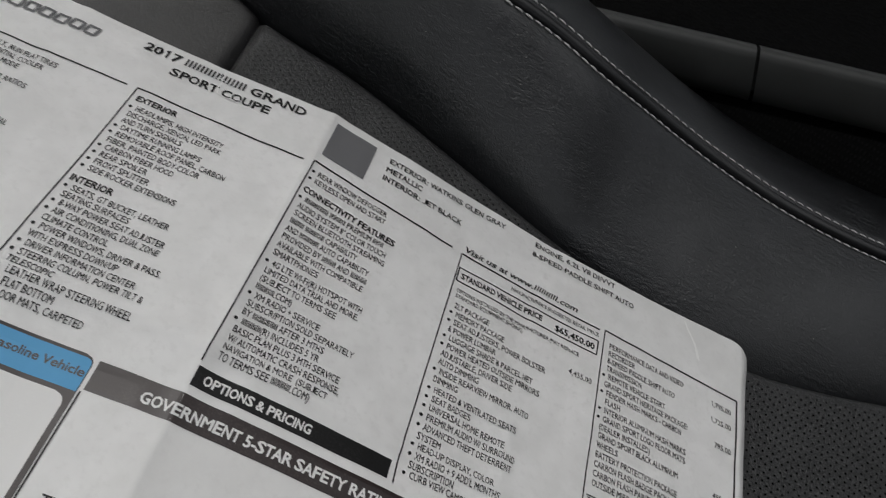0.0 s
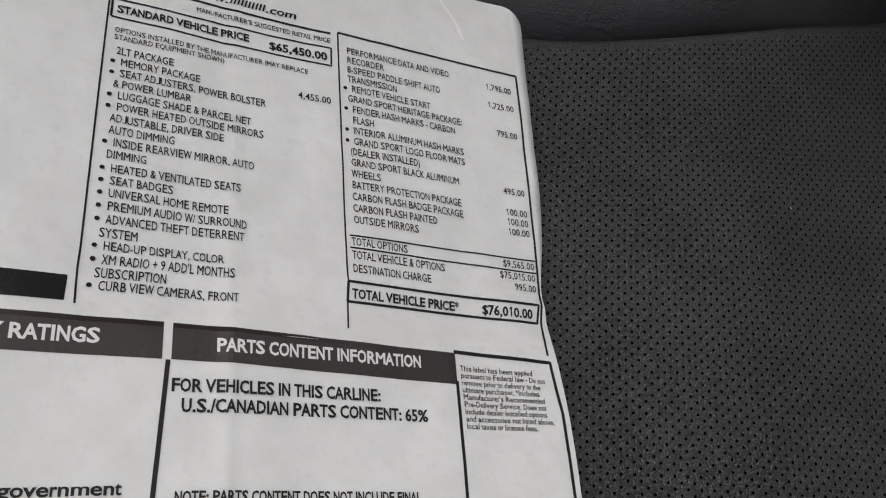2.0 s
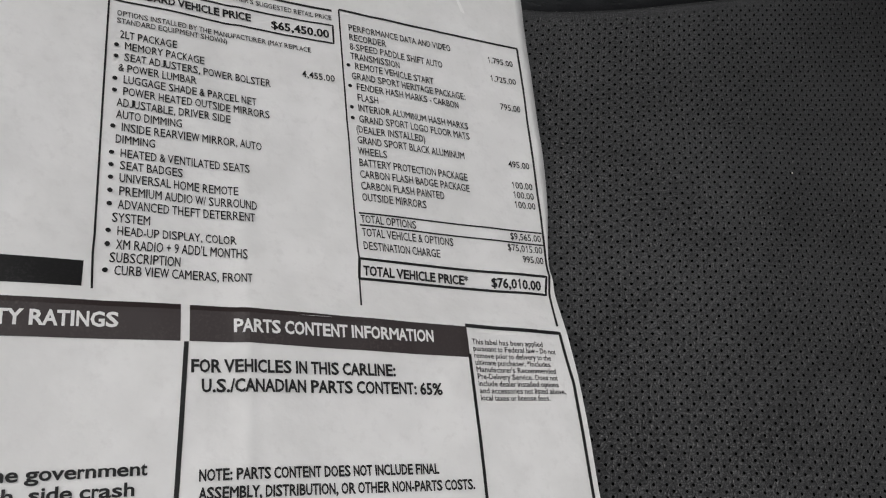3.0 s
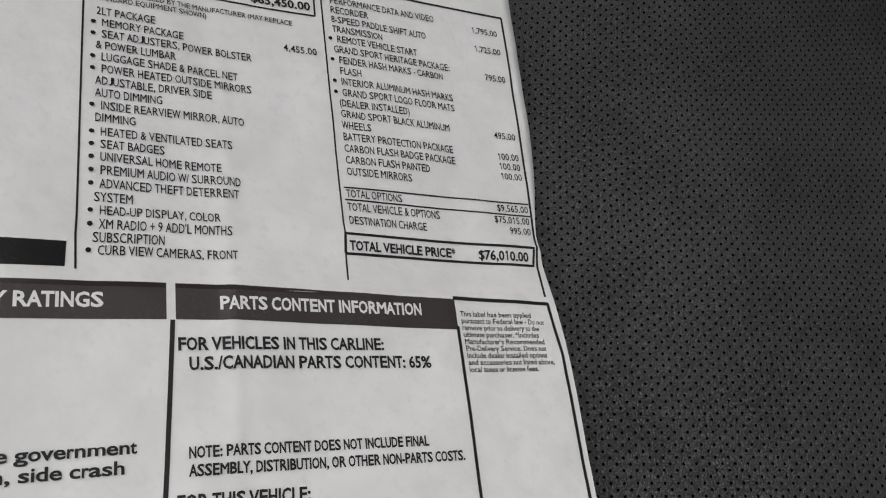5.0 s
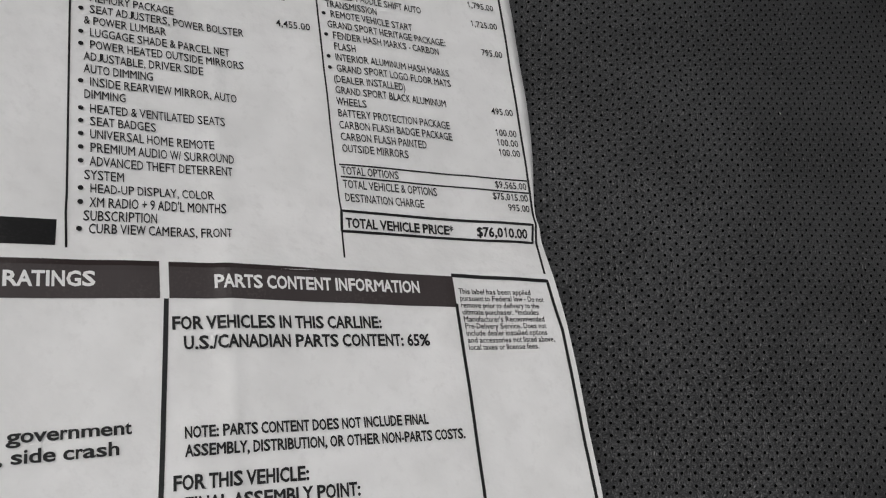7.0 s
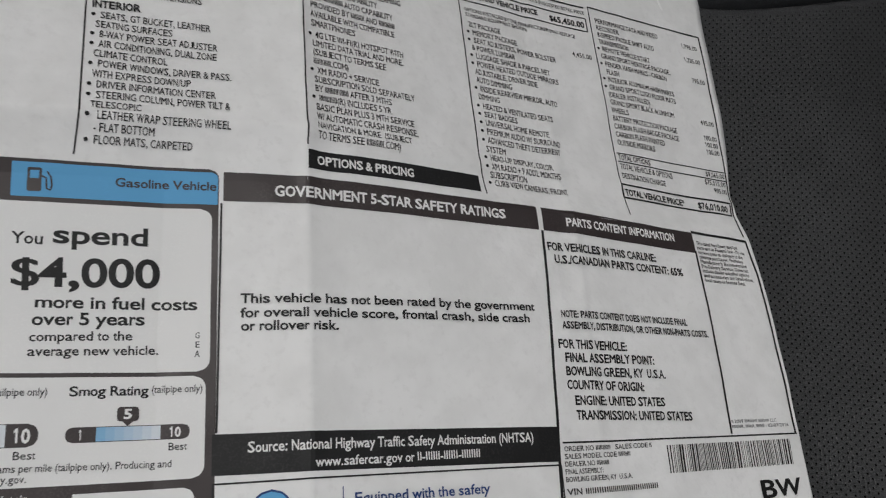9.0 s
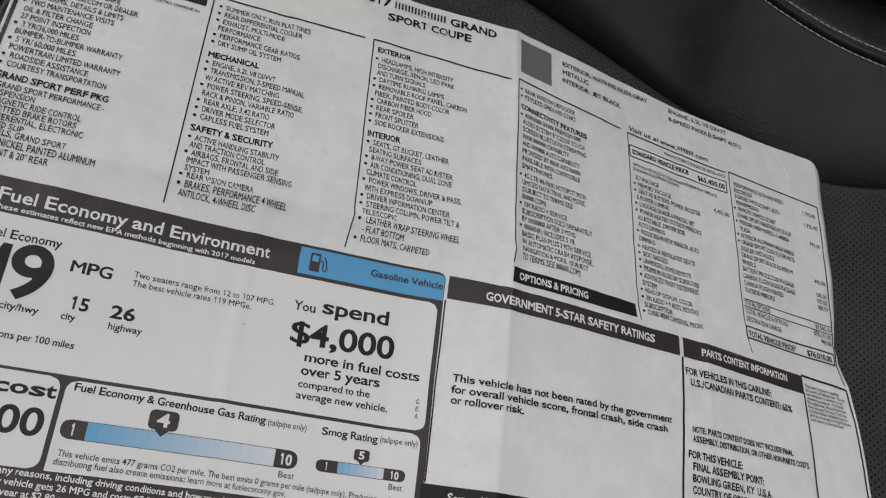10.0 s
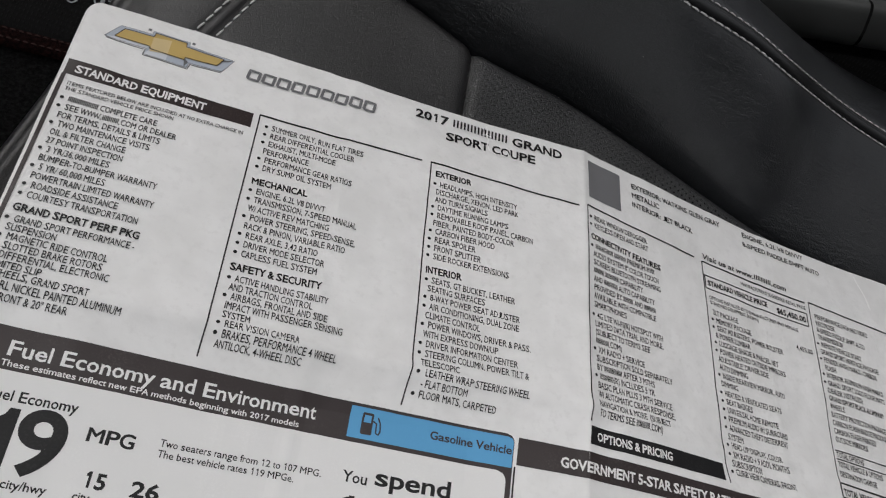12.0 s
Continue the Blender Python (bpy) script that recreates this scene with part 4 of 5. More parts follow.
column(-0.0626, 0.0444, 0.00358, CAP, k3, "*SEATS, GT BUCKET, LEATHER", "SEATING SURFACES", "*8-WAY POWER SEAT ADJUSTER", "*AIR CONDITIONING, DUAL ZONE", "CLIMATE CONTROL", "*POWER WINDOWS, DRIVER & PASS.", "WITH EXPRESS DOWN/UP", "*DRIVER INFORMATION CENTER", "*STEERING COLUMN, POWER TILT &", "TELESCOPIC", "* LEATHER WRAP STEERING WHEEL", "  - FLAT BOTTOM", "*FLOOR MATS, CARPETED")

# title
heading("2017 ~~~~~~~~ GRAND", -0.0737, 0.1188, -0.0076, 0.0046, drop=-0.0003, glyphs=DENSE)
heading("SPORT COUPE", -0.0600, 0.1112, -0.0201, 0.0044, drop=-0.0010, glyphs=DENSE)
for pts, w in (([(-0.0428, 0.1250), (-0.0420, 0.1228), (-0.0424, 0.1205), (-0.0414, 0.1180), (-0.0418, 0.1150), (-0.0408, 0.1120)], 0.0006),
               ([(-0.0408, 0.1120), (-0.0380, 0.1112), (-0.0345, 0.1118), (-0.0310, 0.1109), (-0.0270, 0.1113), (-0.0215, 0.1100)], 0.0003),
               ([(-0.0445, 0.1196), (-0.0425, 0.1202), (-0.0400, 0.1198)], 0.0004),
               ([(-0.0330, 0.1150), (-0.0322, 0.1130), (-0.0326, 0.1112)], 0.0003)):
    stroke("scuff_mark", pts, w, SCUFF, 0.0006)
for pts in ([(-0.0432, 0.1238), (-0.0436, 0.1220)],):
    stroke("scuff_shadow", pts, 0.0004, GREY, 0.0003)
for pts, w in (([(0.1777, 0.1250), (0.1794, 0.1215), (0.1812, 0.1190), (0.1828, 0.1165), (0.1846, 0.1125), (0.1860, 0.1080)], 0.0009),
               ([(0.1836, 0.1160), (0.1842, 0.1120), (0.1852, 0.1085)], 0.0005)):
    stroke("crease_mark", pts, w, SCUFF, 0.0002)
disc("ink_speck", -0.0978, -0.0401, 0.0004, BLACK, 0.0002)

# fourth column
box("grey_square", 0.0050, 0.1038, 0.0232, 0.1235, GREY, 0.0002, "plain grey printed square")
stroke("rule", [(0.0040, 0.0990), (0.0660, 0.0973)], 0.0008)
stroke("rule", [(0.0038, 0.0990), (0.0026, 0.0045)], RULE)
heading("EXTERIOR: WATKINS GLEN GRAY", 0.0298, 0.1195, 0.0857, 0.0028, glyphs=BOLD, drop=-0.002)
heading("METALLIC", 0.0298, 0.1143, 0.0467, 0.0028, glyphs=BOLD, drop=-0.001)
heading("INTERIOR: JET BLACK", 0.0297, 0.1094, 0.0667, 0.0028, glyphs=BOLD, drop=-0.0008)
k4 = ratio("W/ AUTOMATIC CRASH RESPONSE,", 0.0383)
column(0.0055, 0.0938, 0.0038, CAP, k4, "*REAR WINDOW DEFOGGER", "*KEYLESS OPEN AND START")
heading("CONNECTIVITY FEATURES", 0.0050, 0.0827, 0.0440, HEAD, drop=0.0012)
column(0.0055, 0.0795, 0.00380, CAP, k4, "*~~~~~~~~~ ~~~~~~ PREMIUM ~~~~", 'AUDIO SYSTEM 8" COLOR TOUCH', "SCREEN BLUETOOTH STREAMING", "~~~~~ ~~~~~~~ CAPABILITY", "AND ~~~~~~~ AUTO CAPABILITY", "PROVIDED BY ~~~~~ AND ~~~~~~", "AVAILABLE WITH COMPATIBLE", "SMARTPHONES")
column(0.0057, 0.0483, 0.00363, CAP, k4, "*4G LTE WI-FI(R) HOTSPOT WITH", "LIMITED DATA TRIAL AND MORE.", "(SUBJECT TO TERMS SEE", "~~~~~~.COM)", "*XM RADIO + SERVICE", "SUBSCRIPTION SOLD SEPARATELY", "BY ~~~~~~~~ AFTER 3 MTHS", "*~~~~~~(R) INCLUDES 5 YR", "BASIC PLAN PLUS 3 MTH SERVICE", "W/ AUTOMATIC CRASH RESPONSE,", "NAVIGATION & MORE  (SUBJECT", "TO TERMS SEE ~~~~~~.COM)")
box("heading_bar", 0.0028, -0.0035, 0.0682, 0.0030)
heading("OPTIONS & PRICING", 0.0058, -0.0018, 0.0410, 0.0032, WHITE)

# fifth column
heading("ENGINE, 6.2L V8 DI/VVT", 0.1006, 0.1222, 0.1411, 0.0027, glyphs=BOLD)
heading("8-SPEED PADDLE SHIFT AUTO", 0.1004, 0.1166, 0.1512, 0.0027, glyphs=BOLD)
heading("Visit us at www.~~~~~.com", 0.0711, 0.0984, 0.1251, 0.0031, glyphs=BOLD, slant=0.22, drop=-0.0008)
stroke("rule", [(0.0708, 0.0968), (0.1364, 0.0965)], 0.0008)
stroke("rule", [(0.0706, 0.0968), (0.0700, 0.0050), (0.0705, -0.0040)], RULE)
line("MANUFACTURER'S SUGGESTED RETAIL PRICE", 0.0944, 0.0925, 0.1362, 0.0018)
stroke("box_outline", [(0.0714, 0.0832), (0.1363, 0.0836), (0.1364, 0.0905), (0.0714, 0.0898)], 0.0006, closed=True)
heading("STANDARD VEHICLE PRICE", 0.0728, 0.0850, 0.1103, 0.0028, drop=-0.0008)
heading("$65,450.00", 0.1164, 0.0850, 0.1350, 0.0031, drop=-0.0003)
line("OPTIONS INSTALLED BY THE MANUFACTURER (MAY REPLACE", 0.0727, 0.0779, 0.1288, 0.0018, drop=-0.0006)
line("STANDARD EQUIPMENT SHOWN)", 0.0727, 0.0753, 0.1032, 0.0018, drop=-0.0006)
k5 = ratio("SEAT ADJUSTERS, POWER BOLSTER", 0.0405)
column(0.0732, 0.0717, 0.00374, CAP, k5, "2LT PACKAGE", "*MEMORY PACKAGE", "*SEAT ADJUSTERS, POWER BOLSTER", "& POWER LUMBAR", "*LUGGAGE SHADE & PARCEL NET", "*POWER HEATED OUTSIDE MIRRORS", "ADJUSTABLE, DRIVER SIDE", "AUTO DIMMING", "*INSIDE REARVIEW MIRROR, AUTO", "DIMMING")
column(0.0732, 0.03385, 0.00374, CAP, k5, "*HEATED & VENTILATED SEATS", "*SEAT BADGES", "*UNIVERSAL HOME REMOTE", "*PREMIUM AUDIO W/ SURROUND", "*ADVANCED THEFT DETERRENT", "SYSTEM")
column(0.0732, 0.01156, 0.00378, CAP, k5, "*HEAD-UP DISPLAY, COLOR", "*XM RADIO + 9 ADD'L MONTHS")
column(0.0732, 0.00438, 0.00330, CAP, k5, "SUBSCRIPTION", "*CURB VIEW CAMERAS, FRONT")
right_set("4,455.00", 0.1358, 0.0688, 0.0024, 0.8)

# sixth column
stroke("rule", [(0.1389, 0.0975), (0.2062, 0.0970)], 0.0008)
stroke("rule", [(0.1388, 0.0975), (0.1386, 0.0100), (0.1382, -0.0045)], RULE)
stroke("rule", [(0.2060, 0.0970), (0.2042, 0.0100), (0.2036, 0.0030), (0.2042, -0.0070)], 0.0008)
k6 = ratio("GRAND SPORT BLACK ALUMINUM", 0.0370)
column(0.1410, 0.0910, 0.0037, CAP, k6, "PERFORMANCE DATA AND VIDEO", "RECORDER", "8-SPEED PADDLE SHIFT AUTO", "TRANSMISSION")
column(0.1408, 0.0762, 0.00388, CAP, k6, "*REMOTE VEHICLE START", "GRAND SPORT HERITAGE PACKAGE:", "*FENDER HASH MARKS - CARBON", "  FLASH", "*INTERIOR ALUMINUM HASH MARKS", "*GRAND SPORT LOGO FLOOR MATS", "(DEALER INSTALLED)", "GRAND SPORT BLACK ALUMINUM", "WHEELS", "BATTERY PROTECTION PACKAGE", "CARBON FLASH BADGE PACKAGE", "CARBON FLASH PAINTED", "OUTSIDE MIRRORS")
for text, y in (("1,795.00", 0.0885), ("1,725.00", 0.0809), ("795.00", 0.0697), ("495.00", 0.0476), ("100.00", 0.0399), ("100.00", 0.0364), ("100.00", 0.0328)):
    right_set(text, 0.2031, y, 0.0024, 0.8)
stroke("rule", [(0.1399, 0.0243), (0.2040, 0.0246)], RULE)
stroke("rule", [(0.1399, 0.0204), (0.2040, 0.0204)], RULE)
column(0.1398, 0.0224, 0.0042, CAP, k6, "TOTAL OPTIONS", "TOTAL VEHICLE & OPTIONS", "DESTINATION CHARGE")
right_set("$9,565.00", 0.2034, 0.0214, 0.0023, 0.83)
right_set("$75,015.00", 0.2033, 0.0174, 0.0023, 0.83)
right_set("995.00", 0.2032, 0.0138, 0.0023, 0.83)
stroke("box_outline", [(0.1384, 0.0036), (0.2022, 0.0034), (0.2030, 0.0093), (0.1386, 0.0095)], 0.0008, closed=True)
heading("TOTAL VEHICLE PRICE*", 0.1397, 0.0047, 0.1740, 0.0029)
heading("$76,010.00", 0.1822, 0.0047, 0.2005, 0.0031)

# fuel economy label
rounded("label_ground", -0.2000, -0.1480, -0.0243, -0.0053, 0.003, STRIP, 0.00010, "dark printed label ground", "abc")
line("EPA", -0.1978, -0.0110, -0.1880, 0.0040, PLAIN, WHITE)
stroke("rule", [(-0.1978, -0.0118), (-0.1878, -0.0112)], 0.0004, WHITE, 0.0003)
line("DOT", -0.1971, -0.0161, -0.1867, 0.0040, PLAIN, WHITE)
heading("Fuel Economy and Environment", -0.1843, -0.0138, -0.0929, 0.0047, WHITE, BOLD, drop=-0.0004)
line("These estimates reflect new EPA methods beginning with 2017 models", -0.1845, -0.0170, -0.0975, 0.0019, BOLD, WHITE)
rounded("blue_bar", -0.0818, -0.0166, -0.0246, -0.0063, 0.002, BLUE, 0.0002, "light blue printed bar", "c")
pump = rounded("fuel_pump_symbol", -0.0777, -0.0150, -0.0739, -0.0078, 0.0006, STRIP, 0.00028)
box("pump_window", -0.0770, -0.0110, -0.0746, -0.0086, BLUE, 0.00034, parent=pump)
stroke("pump_hose", [(-0.0739, -0.0102), (-0.0727, -0.0108), (-0.0725, -0.0140), (-0.0715, -0.0144), (-0.0711, -0.0130), (-0.0715, -0.0104), (-0.0725, -0.0088)], 0.0005, STRIP, 0.00028, parent=pump)
heading("Gasoline Vehicle", -0.0541, -0.0121, -0.0250, 0.0028, STRIP, LARGE)
rounded("label_panel", -0.1975, -0.0674, -0.0262, -0.0181, 0.0035, WHITE, 0.0002, "white label panel", "bc")
second = rounded("fuel_pump_symbol", -0.1968, -0.0358, -0.1916, -0.0262, 0.0008, STRIP, 0.00028)
box("pump_window", -0.1961, -0.0304, -0.1923, -0.0271, WHITE, 0.00034, parent=second)
stroke("pump_hose", [(-0.1916, -0.0282), (-0.1904, -0.0296), (-0.1902, -0.0306), (-0.1906, -0.0320), (-0.1906, -0.0344), (-0.1898, -0.0351), (-0.1892, -0.0344), (-0.1894, -0.0312), (-0.1892, -0.0300), (-0.1906, -0.0272)], 0.0006, STRIP, 0.00028, parent=second)
line("Fuel Economy", -0.1855, -0.0265, -0.1610, 0.0032, BOLD)
polygon("numeral", [(-0.1788, -0.0459), (-0.1751, -0.0459), (-0.1751, -0.0283), (-0.1778, -0.0283), (-0.1786, -0.0302), (-0.1802, -0.0315), (-0.1843, -0.0322), (-0.1843, -0.0349), (-0.1788, -0.0345)], BLACK, 0.0003)
figure("9", -0.1743, -0.0464, -0.1613, -0.0270)
heading("MPG", -0.1569, -0.0336, -0.1432, 0.0043, glyphs=LARGE)
heading("15", -0.1541, -0.0462, -0.1477, 0.0046)
heading("26", -0.1411, -0.0465, -0.1331, 0.0046)
line("city", -0.1555, -0.0500, -0.1510, 0.0024, BOLD)
line("highway", -0.1408, -0.0505, -0.1300, 0.0024, BOLD)
line("combined city/hwy", -0.1890, -0.0499, -0.1622, 0.0024, BOLD)
heading("5.3", -0.1855, -0.0582, -0.1762, 0.0046)
line("gallons per 100 miles", -0.1757, -0.0589, -0.1490, 0.0024, BOLD)
line("Two seaters range from 12 to 107 MPG.", -0.1367, -0.0311, -0.0876, 0.0022)
line("The best vehicle rates 119 MPGe.", -0.1366, -0.0343, -0.0958, 0.0022)
heading("You", -0.0808, -0.0309, -0.0725, 0.0036, glyphs=BOLD)
heading("spend", -0.0704, -0.0302, -0.0440, 0.0056, glyphs=LARGE)
heading("$4,000", -0.0808, -0.0432, -0.0405, 0.0086, drop=-0.0006, glyphs=LARGE)
heading("more in fuel costs", -0.0742, -0.0493, -0.0298, 0.0036, glyphs=LARGE)
heading("over 5 years", -0.0745, -0.0542, -0.0444, 0.0036, drop=-0.0004, glyphs=LARGE)
line("compared to the", -0.0749, -0.0588, -0.0477, 0.0027, BOLD, drop=-0.0006)
line("average new vehicle.", -0.0750, -0.0628, -0.0403, 0.0027, BOLD, drop=-0.0005)
for text, y in (("G", -0.0578), ("E", -0.0605), ("A", -0.0632)):
    line(text, -0.0305, y, -0.0291, 0.0018)
rounded("label_panel", -0.1482, -0.0970, -0.0272, -0.0686, 0.0035, WHITE, 0.0002, "white label panel", "bcd")
rounded("label_panel", -0.1975, -0.0970, -0.1499, -0.0684, 0.0035, WHITE, 0.0002, "white label panel", "bc")
line("Annual fuel", -0.1960, -0.0753, -0.1712, 0.0030, BOLD)
heading("cost", -0.1690, -0.0752, -0.1506, 0.0046)
heading("$2,200", -0.1900, -0.0872, -0.1516, 0.0086, glyphs=LARGE)
heading("Fuel Economy & Greenhouse Gas Rating", -0.1460, -0.0717, -0.0839, 0.0026, drop=0.0015, glyphs=LARGE)
line("(tailpipe only)", -0.0831, -0.0734, -0.0691, 0.0021)
heading("Smog Rating", -0.0637, -0.0737, -0.0429, 0.0027, glyphs=LARGE)
line("(tailpipe only)", -0.0421, -0.0732, -0.0280, 0.0021)


def gauge(x0, x1, a, b, y0, y1, cap, tints):
    """A rating scale between a and b with dark rounded ends from x0 to x1."""
    scale = rounded("rating_scale", x0, y0, x1, y1, (y1 - y0) * 0.45, STRIP, 0.00026, "printed rating scale")
    for i, tint in enumerate(tints):
        box("tint", a + (b - a) * i / len(tints), y0 + 0.0002, a + (b - a) * (i + 1) / len(tints), y1 - 0.0002, tint, 0.00032, parent=scale)
    line("1", (x0 + a) / 2 - cap * 0.28, (y0 + y1) / 2 - cap / 2, (x0 + a) / 2 + cap * 0.2, cap, HEAVY, WHITE, lift=0.0004)
    line("10", (b + x1) / 2 - cap * 0.65, (y0 + y1) / 2 - cap / 2, (b + x1) / 2 + cap * 0.55, cap, HEAVY, WHITE, lift=0.0004)
    return scale


TINTS = [ink_material("blue tint", tuple(p + (q - p) * k / 15 for p, q in zip((0.16, 0.40, 0.63), (0.68, 0.71, 0.74)))) for k in range(16)]
gauge(-0.1467, -0.0707, -0.1391, -0.0787, -0.0868, -0.0807, 0.0038, TINTS)
gauge(-0.0640, -0.0314, -0.0562, -0.0393, -0.0861, -0.0820, 0.0028, TINTS[2::2])
for x, y, w, text in ((-0.1169, -0.0770, 0.0047, "4"), (-0.0481, -0.0788, 0.0029, "5")):
    tag = rounded("rating_tag", x - w, y - w * 0.7, x + w, y + w * 0.66, w * 0.35, STRIP, 0.0004)
    polygon("tag_tip", [(x - w * 0.5, y - w * 0.69), (x + w * 0.5, y - w * 0.69), (x, y - w * 1.15)], STRIP, 0.0004, parent=tag)
    line(text, x - w * 0.42, y - w * 0.45, x + w * 0.42, w * 0.95, HEAVY, WHITE, lift=0.00048)
line("Best", -0.0767, -0.0899, -0.0710, 0.0021)
line("Best", -0.0372, -0.0891, -0.0321, 0.0021)
line("This vehicle emits 477 grams CO2 per mile. The best emits 0 grams per mile (tailpipe only). Producing and", -0.1456, -0.0922, -0.0360, 0.0020, drop=0.0014)
line("distributing fuel also create emissions; learn more at fueleconomy.gov.", -0.1463, -0.0948, -0.0727, 0.0020, drop=0.0010)
line("Actual results will vary for many reasons, including driving conditions and how you drive and maintain", -0.1950, -0.0984, -0.0720, 0.0021, BOLD, WHITE, drop=0.0024)
line("your vehicle. The average new vehicle gets 26 MPG and costs $7,000 to fuel over 5 years. Cost estimates", -0.1950, -0.1014, -0.0703, 0.0021, BOLD, WHITE, drop=0.0028)
line("are based on 15,000 miles per year at $2.80 per gallon. MPGe is miles per gasoline gallon equivalent.", -0.1950, -0.1045, -0.0757, 0.0021, BOLD, WHITE, drop=0.0025)
line("Vehicle emissions are a significant cause of climate change and smog.", -0.1950, -0.1077, -0.1125, 0.0021, BOLD, WHITE, drop=0.0018)
for x in (-0.0965, -0.0865, -0.0765):
    disc("agency_seal", x, -0.1150, 0.0042, WHITE, 0.0002)
rounded("label_panel", -0.0613, -0.1440, -0.0298, -0.0993, 0.003, WHITE, 0.0002, "white label panel", "bc")
lettering("text_line", "Smartphone", -0.0555, -0.1230, 0.0028, 1.0, BOLD, upright=False)
lettering("text_line", "~~ Code", -0.0522, -0.1180, 0.0028, 1.0, BOLD, upright=False)
box("grey_square", -0.0472, -0.1215, -0.0315, -0.1040, GREY, 0.00028)

# safety ratings
box("heading_bar", -0.0230, -0.0153, 0.0907, -0.0060, STRIP, drop=0.0011)
heading("GOVERNMENT 5-STAR SAFETY RATINGS", -0.0078, -0.0133, 0.0768, 0.0037, WHITE)
stroke("rule", [(-0.0235, -0.0160), (-0.0240, -0.0850)], 0.0006)
stroke("rule", [(0.0921, -0.0165), (0.0893, -0.0718), (0.0866, -0.1300)], 0.0011)
line("This vehicle has not been rated by the government", -0.0176, -0.0473, 0.0840, 0.0030, LARGE)
line("for overall vehicle score, frontal crash, side crash", -0.0176, -0.0516, 0.0817, 0.0030, LARGE)
line("or rollover risk.", -0.0175, -0.0556, 0.0119, 0.0030, LARGE)
box("heading_bar", -0.0252, -0.0967, 0.0886, -0.0853, BLACK, drop=0.0019)
heading("Source: National Highway Traffic Safety Administration (NHTSA)", -0.0154, -0.0908, 0.0785, 0.0031, WHITE, BOLD, drop=0.001)
heading("www.safercar.gov or ~-~~~-~~~-~~~~", 0.0037, -0.0960, 0.0582, 0.0029, WHITE, BOLD)
stroke("box_outline", [(-0.0248, -0.1400), (0.0885, -0.1400), (0.0885, -0.0997), (-0.0248, -0.0990)], 0.0005, closed=True)
disc("round_badge", -0.0087, -0.1072, 0.0058, NAVY, 0.0002, "round blue printed badge")
disc("round_badge", -0.0087, -0.1072, 0.0052, BLUE, 0.00026)
for bx, by, w in ((-0.0108, -0.1078, 0.0030), (-0.0072, -0.1082, 0.0020)):
    rounded("badge_mark", bx - w / 2, by - 0.0016, bx + w / 2, by + 0.0018, 0.0007, WHITE, 0.00032)
heading("4G", 0.0000, -0.1092, 0.0050, 0.0036, NAVY, BOLD, slant=0.2)
line("LTE", 0.0054, -0.1092, 0.0105, 0.0022, BOLD, NAVY, slant=0.2)
stroke("rule", [(0.0120, -0.1020), (0.0120, -0.1200)], 0.0003, NAVY)
line("Equipped with the safety", 0.0152, -0.1070, 0.0607, 0.0031, BOLD, NAVY)
line("and connectivity of ~~~~~~", 0.0152, -0.1118, 0.0640, 0.0031, BOLD, NAVY)

# parts content
box("heading_bar", 0.0928, -0.0164, 0.1710, -0.0072, STRIP, drop=0.0016)
heading("PARTS CONTENT INFORMATION", 0.1031, -0.0139, 0.1598, 0.0035, WHITE)
stroke("rule", [(0.1706, -0.0085), (0.2048, -0.0092), (0.2068, -0.0250), (0.2072, -0.0930)], 0.0011)
stroke("rule", [(0.1710, -0.0170), (0.1708, -0.0920)], 0.0010)
heading("FOR VEHICLES IN THIS CARLINE:", 0.0930, -0.0241, 0.1468, 0.0033, glyphs=DENSE)
heading("U.S./CANADIAN PARTS CONTENT: 65%", 0.0955, -0.0289, 0.1608, 0.0033, glyphs=DENSE)
heading("NOTE: PARTS CONTENT DOES NOT INCLUDE FINAL", 0.0950, -0.0493, 0.1569, 0.0027, glyphs=DENSE, drop=0.0006)
heading("ASSEMBLY, DISTRIBUTION, OR OTHER NON-PARTS COSTS.", 0.0951, -0.0533, 0.1675, 0.0027, glyphs=DENSE, drop=0.0010)
heading("FOR THIS VEHICLE:", 0.0922, -0.0603, 0.1232, 0.0033, glyphs=DENSE, drop=0.0006)
heading("FINAL ASSEMBLY POINT:", 0.0945, -0.0651, 0.1360, 0.0033, glyphs=DENSE, drop=0.0006)
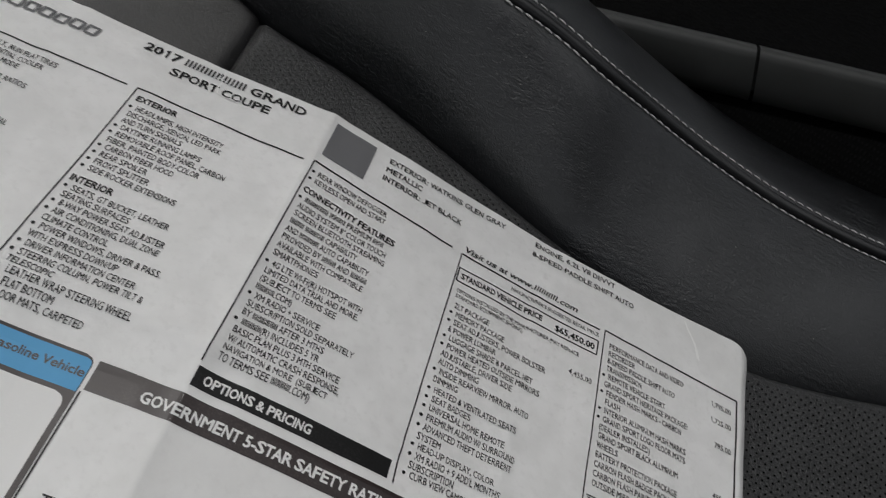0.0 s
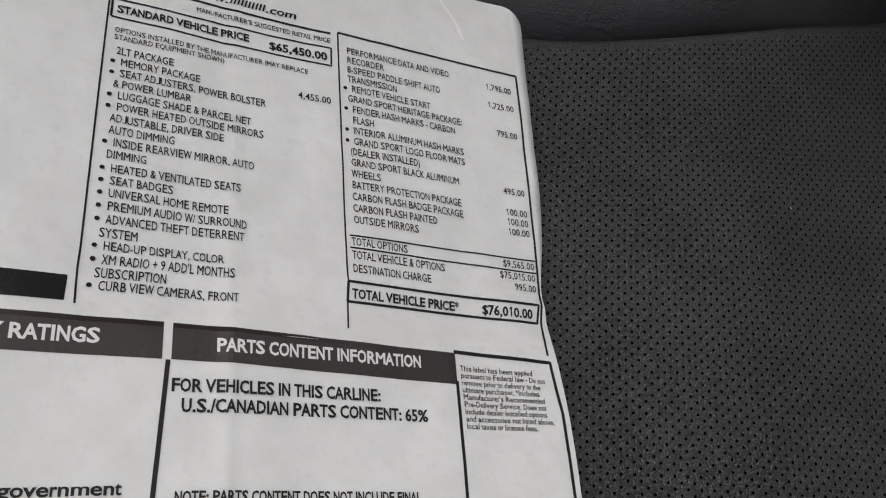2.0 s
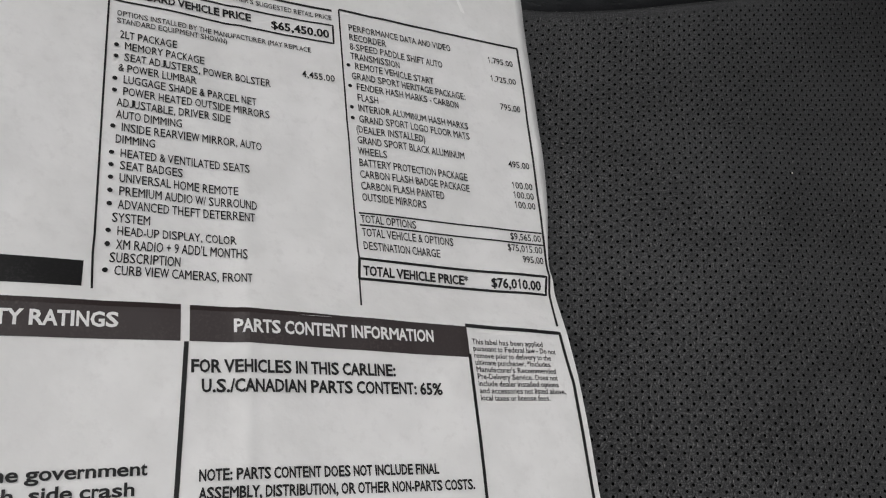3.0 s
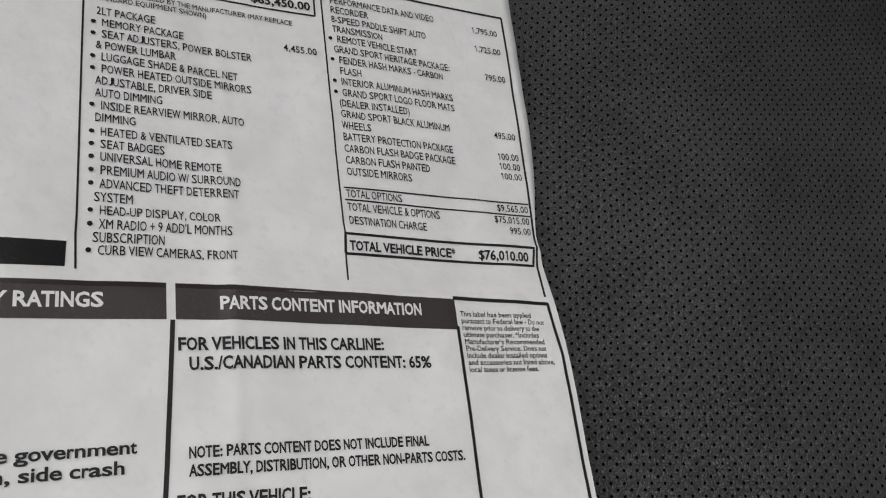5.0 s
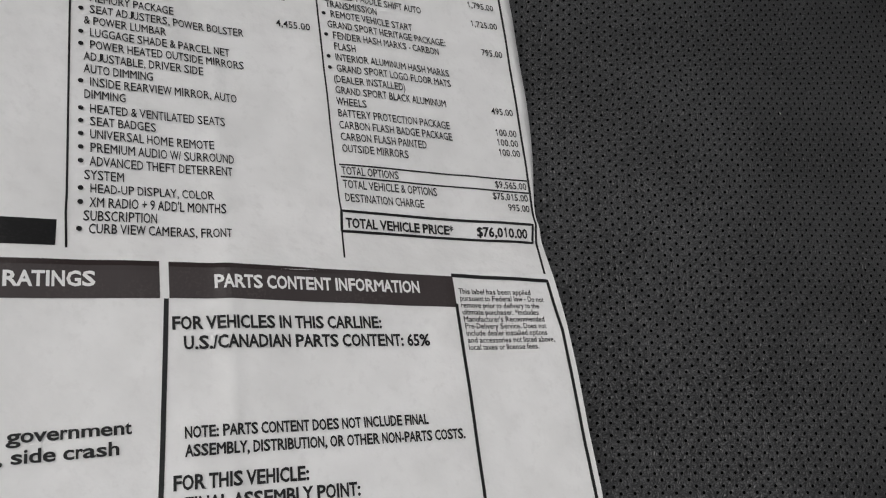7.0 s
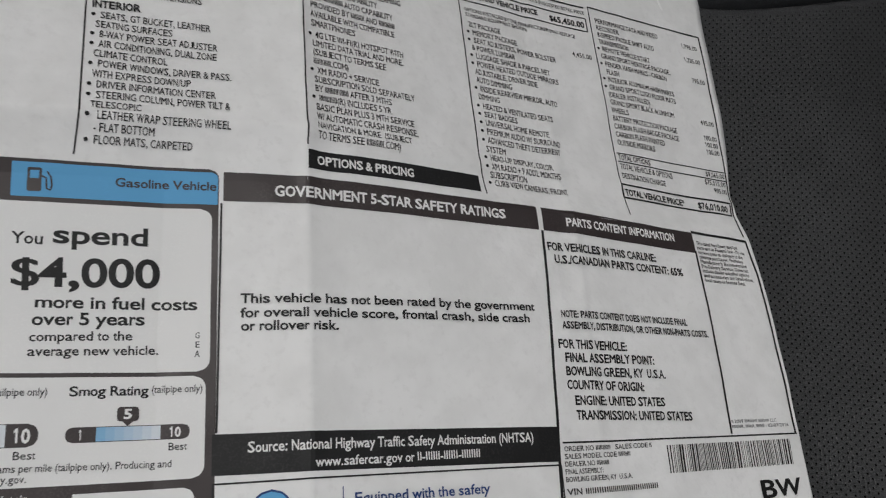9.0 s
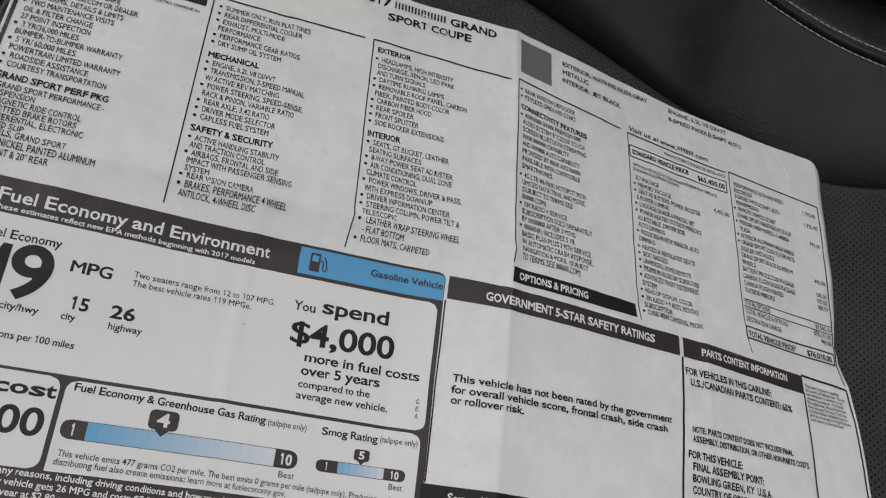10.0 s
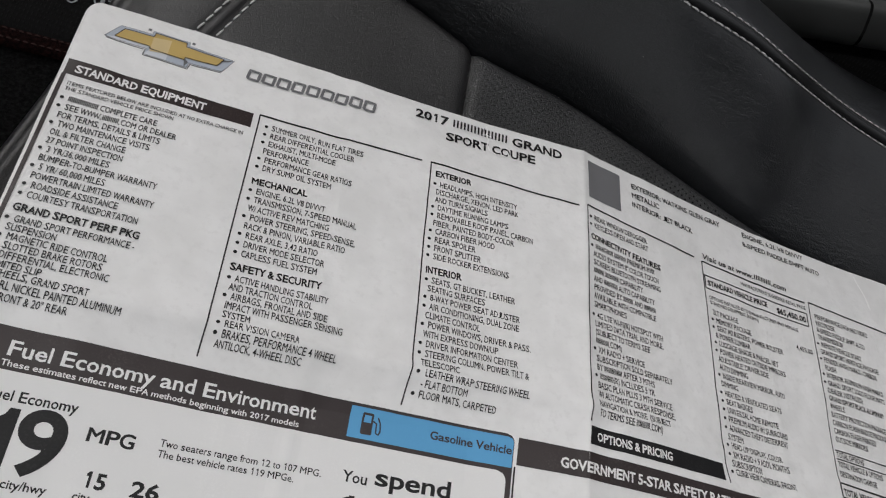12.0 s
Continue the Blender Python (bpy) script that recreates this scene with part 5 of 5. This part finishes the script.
heading("BOWLING GREEN, KY  U.S.A.", 0.0943, -0.0698, 0.1407, 0.0033, glyphs=DENSE, drop=0.0010)
heading("COUNTRY OF ORIGIN:", 0.0943, -0.0745, 0.1291, 0.0033, glyphs=DENSE, drop=0.0010)
heading("ENGINE: UNITED STATES", 0.0970, -0.0799, 0.1382, 0.0033, glyphs=DENSE, drop=0.0012)
heading("TRANSMISSION: UNITED STATES", 0.0971, -0.0849, 0.1510, 0.0033, glyphs=DENSE, drop=0.0016)
for k, text in enumerate(("This label has been applied", "pursuant to Federal law - Do not", "remove prior to delivery to the", "ultimate purchaser. *Includes", "Manufacturer's Recommended", "Pre-Delivery Service. Does not", "include dealer installed options", "and accessories not listed above,", "local taxes or license fees.")):
    s = ratio("This label has been applied", 0.0252, 0.0016)
    lettering("text_line", text, 0.1722 + 0.00006 * k, -0.0140 - 0.00206 * k, 0.0016, s, PLAIN)
line("~ 2009 ~~~~~~~ ~~~~~~ LLC", 0.1716, -0.0880, 0.1975, 0.0013, material=GREY)
line("~~~~~, ~~~~, ~~~~ - 02/07/2016", 0.1715, -0.0900, 0.2040, 0.0013, material=GREY)

# order details
stroke("rule", [(0.0900, -0.0925), (0.2080, -0.0930)], 0.0006)
for k, (text, x1) in enumerate((("ORDER NO ~~~~~~   SALES CODE ~", 0.1285), ("SALES MODEL CODE ~~~~~", 0.1185), ("DEALER NO ~~~~~", 0.1085), ("FINAL ASSEMBLY:", 0.1055), ("BOWLING GREEN, KY  U.S.A.", 0.1182))):
    line(text, 0.0903 - 0.0002 * k, -0.0954 - 0.00248 * k, x1, 0.0017)
line("VIN ~~~~~~~~~~~~~~~~~", 0.0896, -0.1095, 0.1290, 0.0021, BOLD)
random.seed(5)
x = 0.1356
while x < 0.2030:
    w = random.choice((0.0003, 0.0003, 0.0006, 0.0009))
    box("barcode_bar", x, -0.1048, x + w, -0.0950)
    x += w + random.choice((0.0004, 0.0004, 0.0008))
heading("BW", 0.1805, -0.1165, 0.2035, 0.0068, glyphs=LARGE)
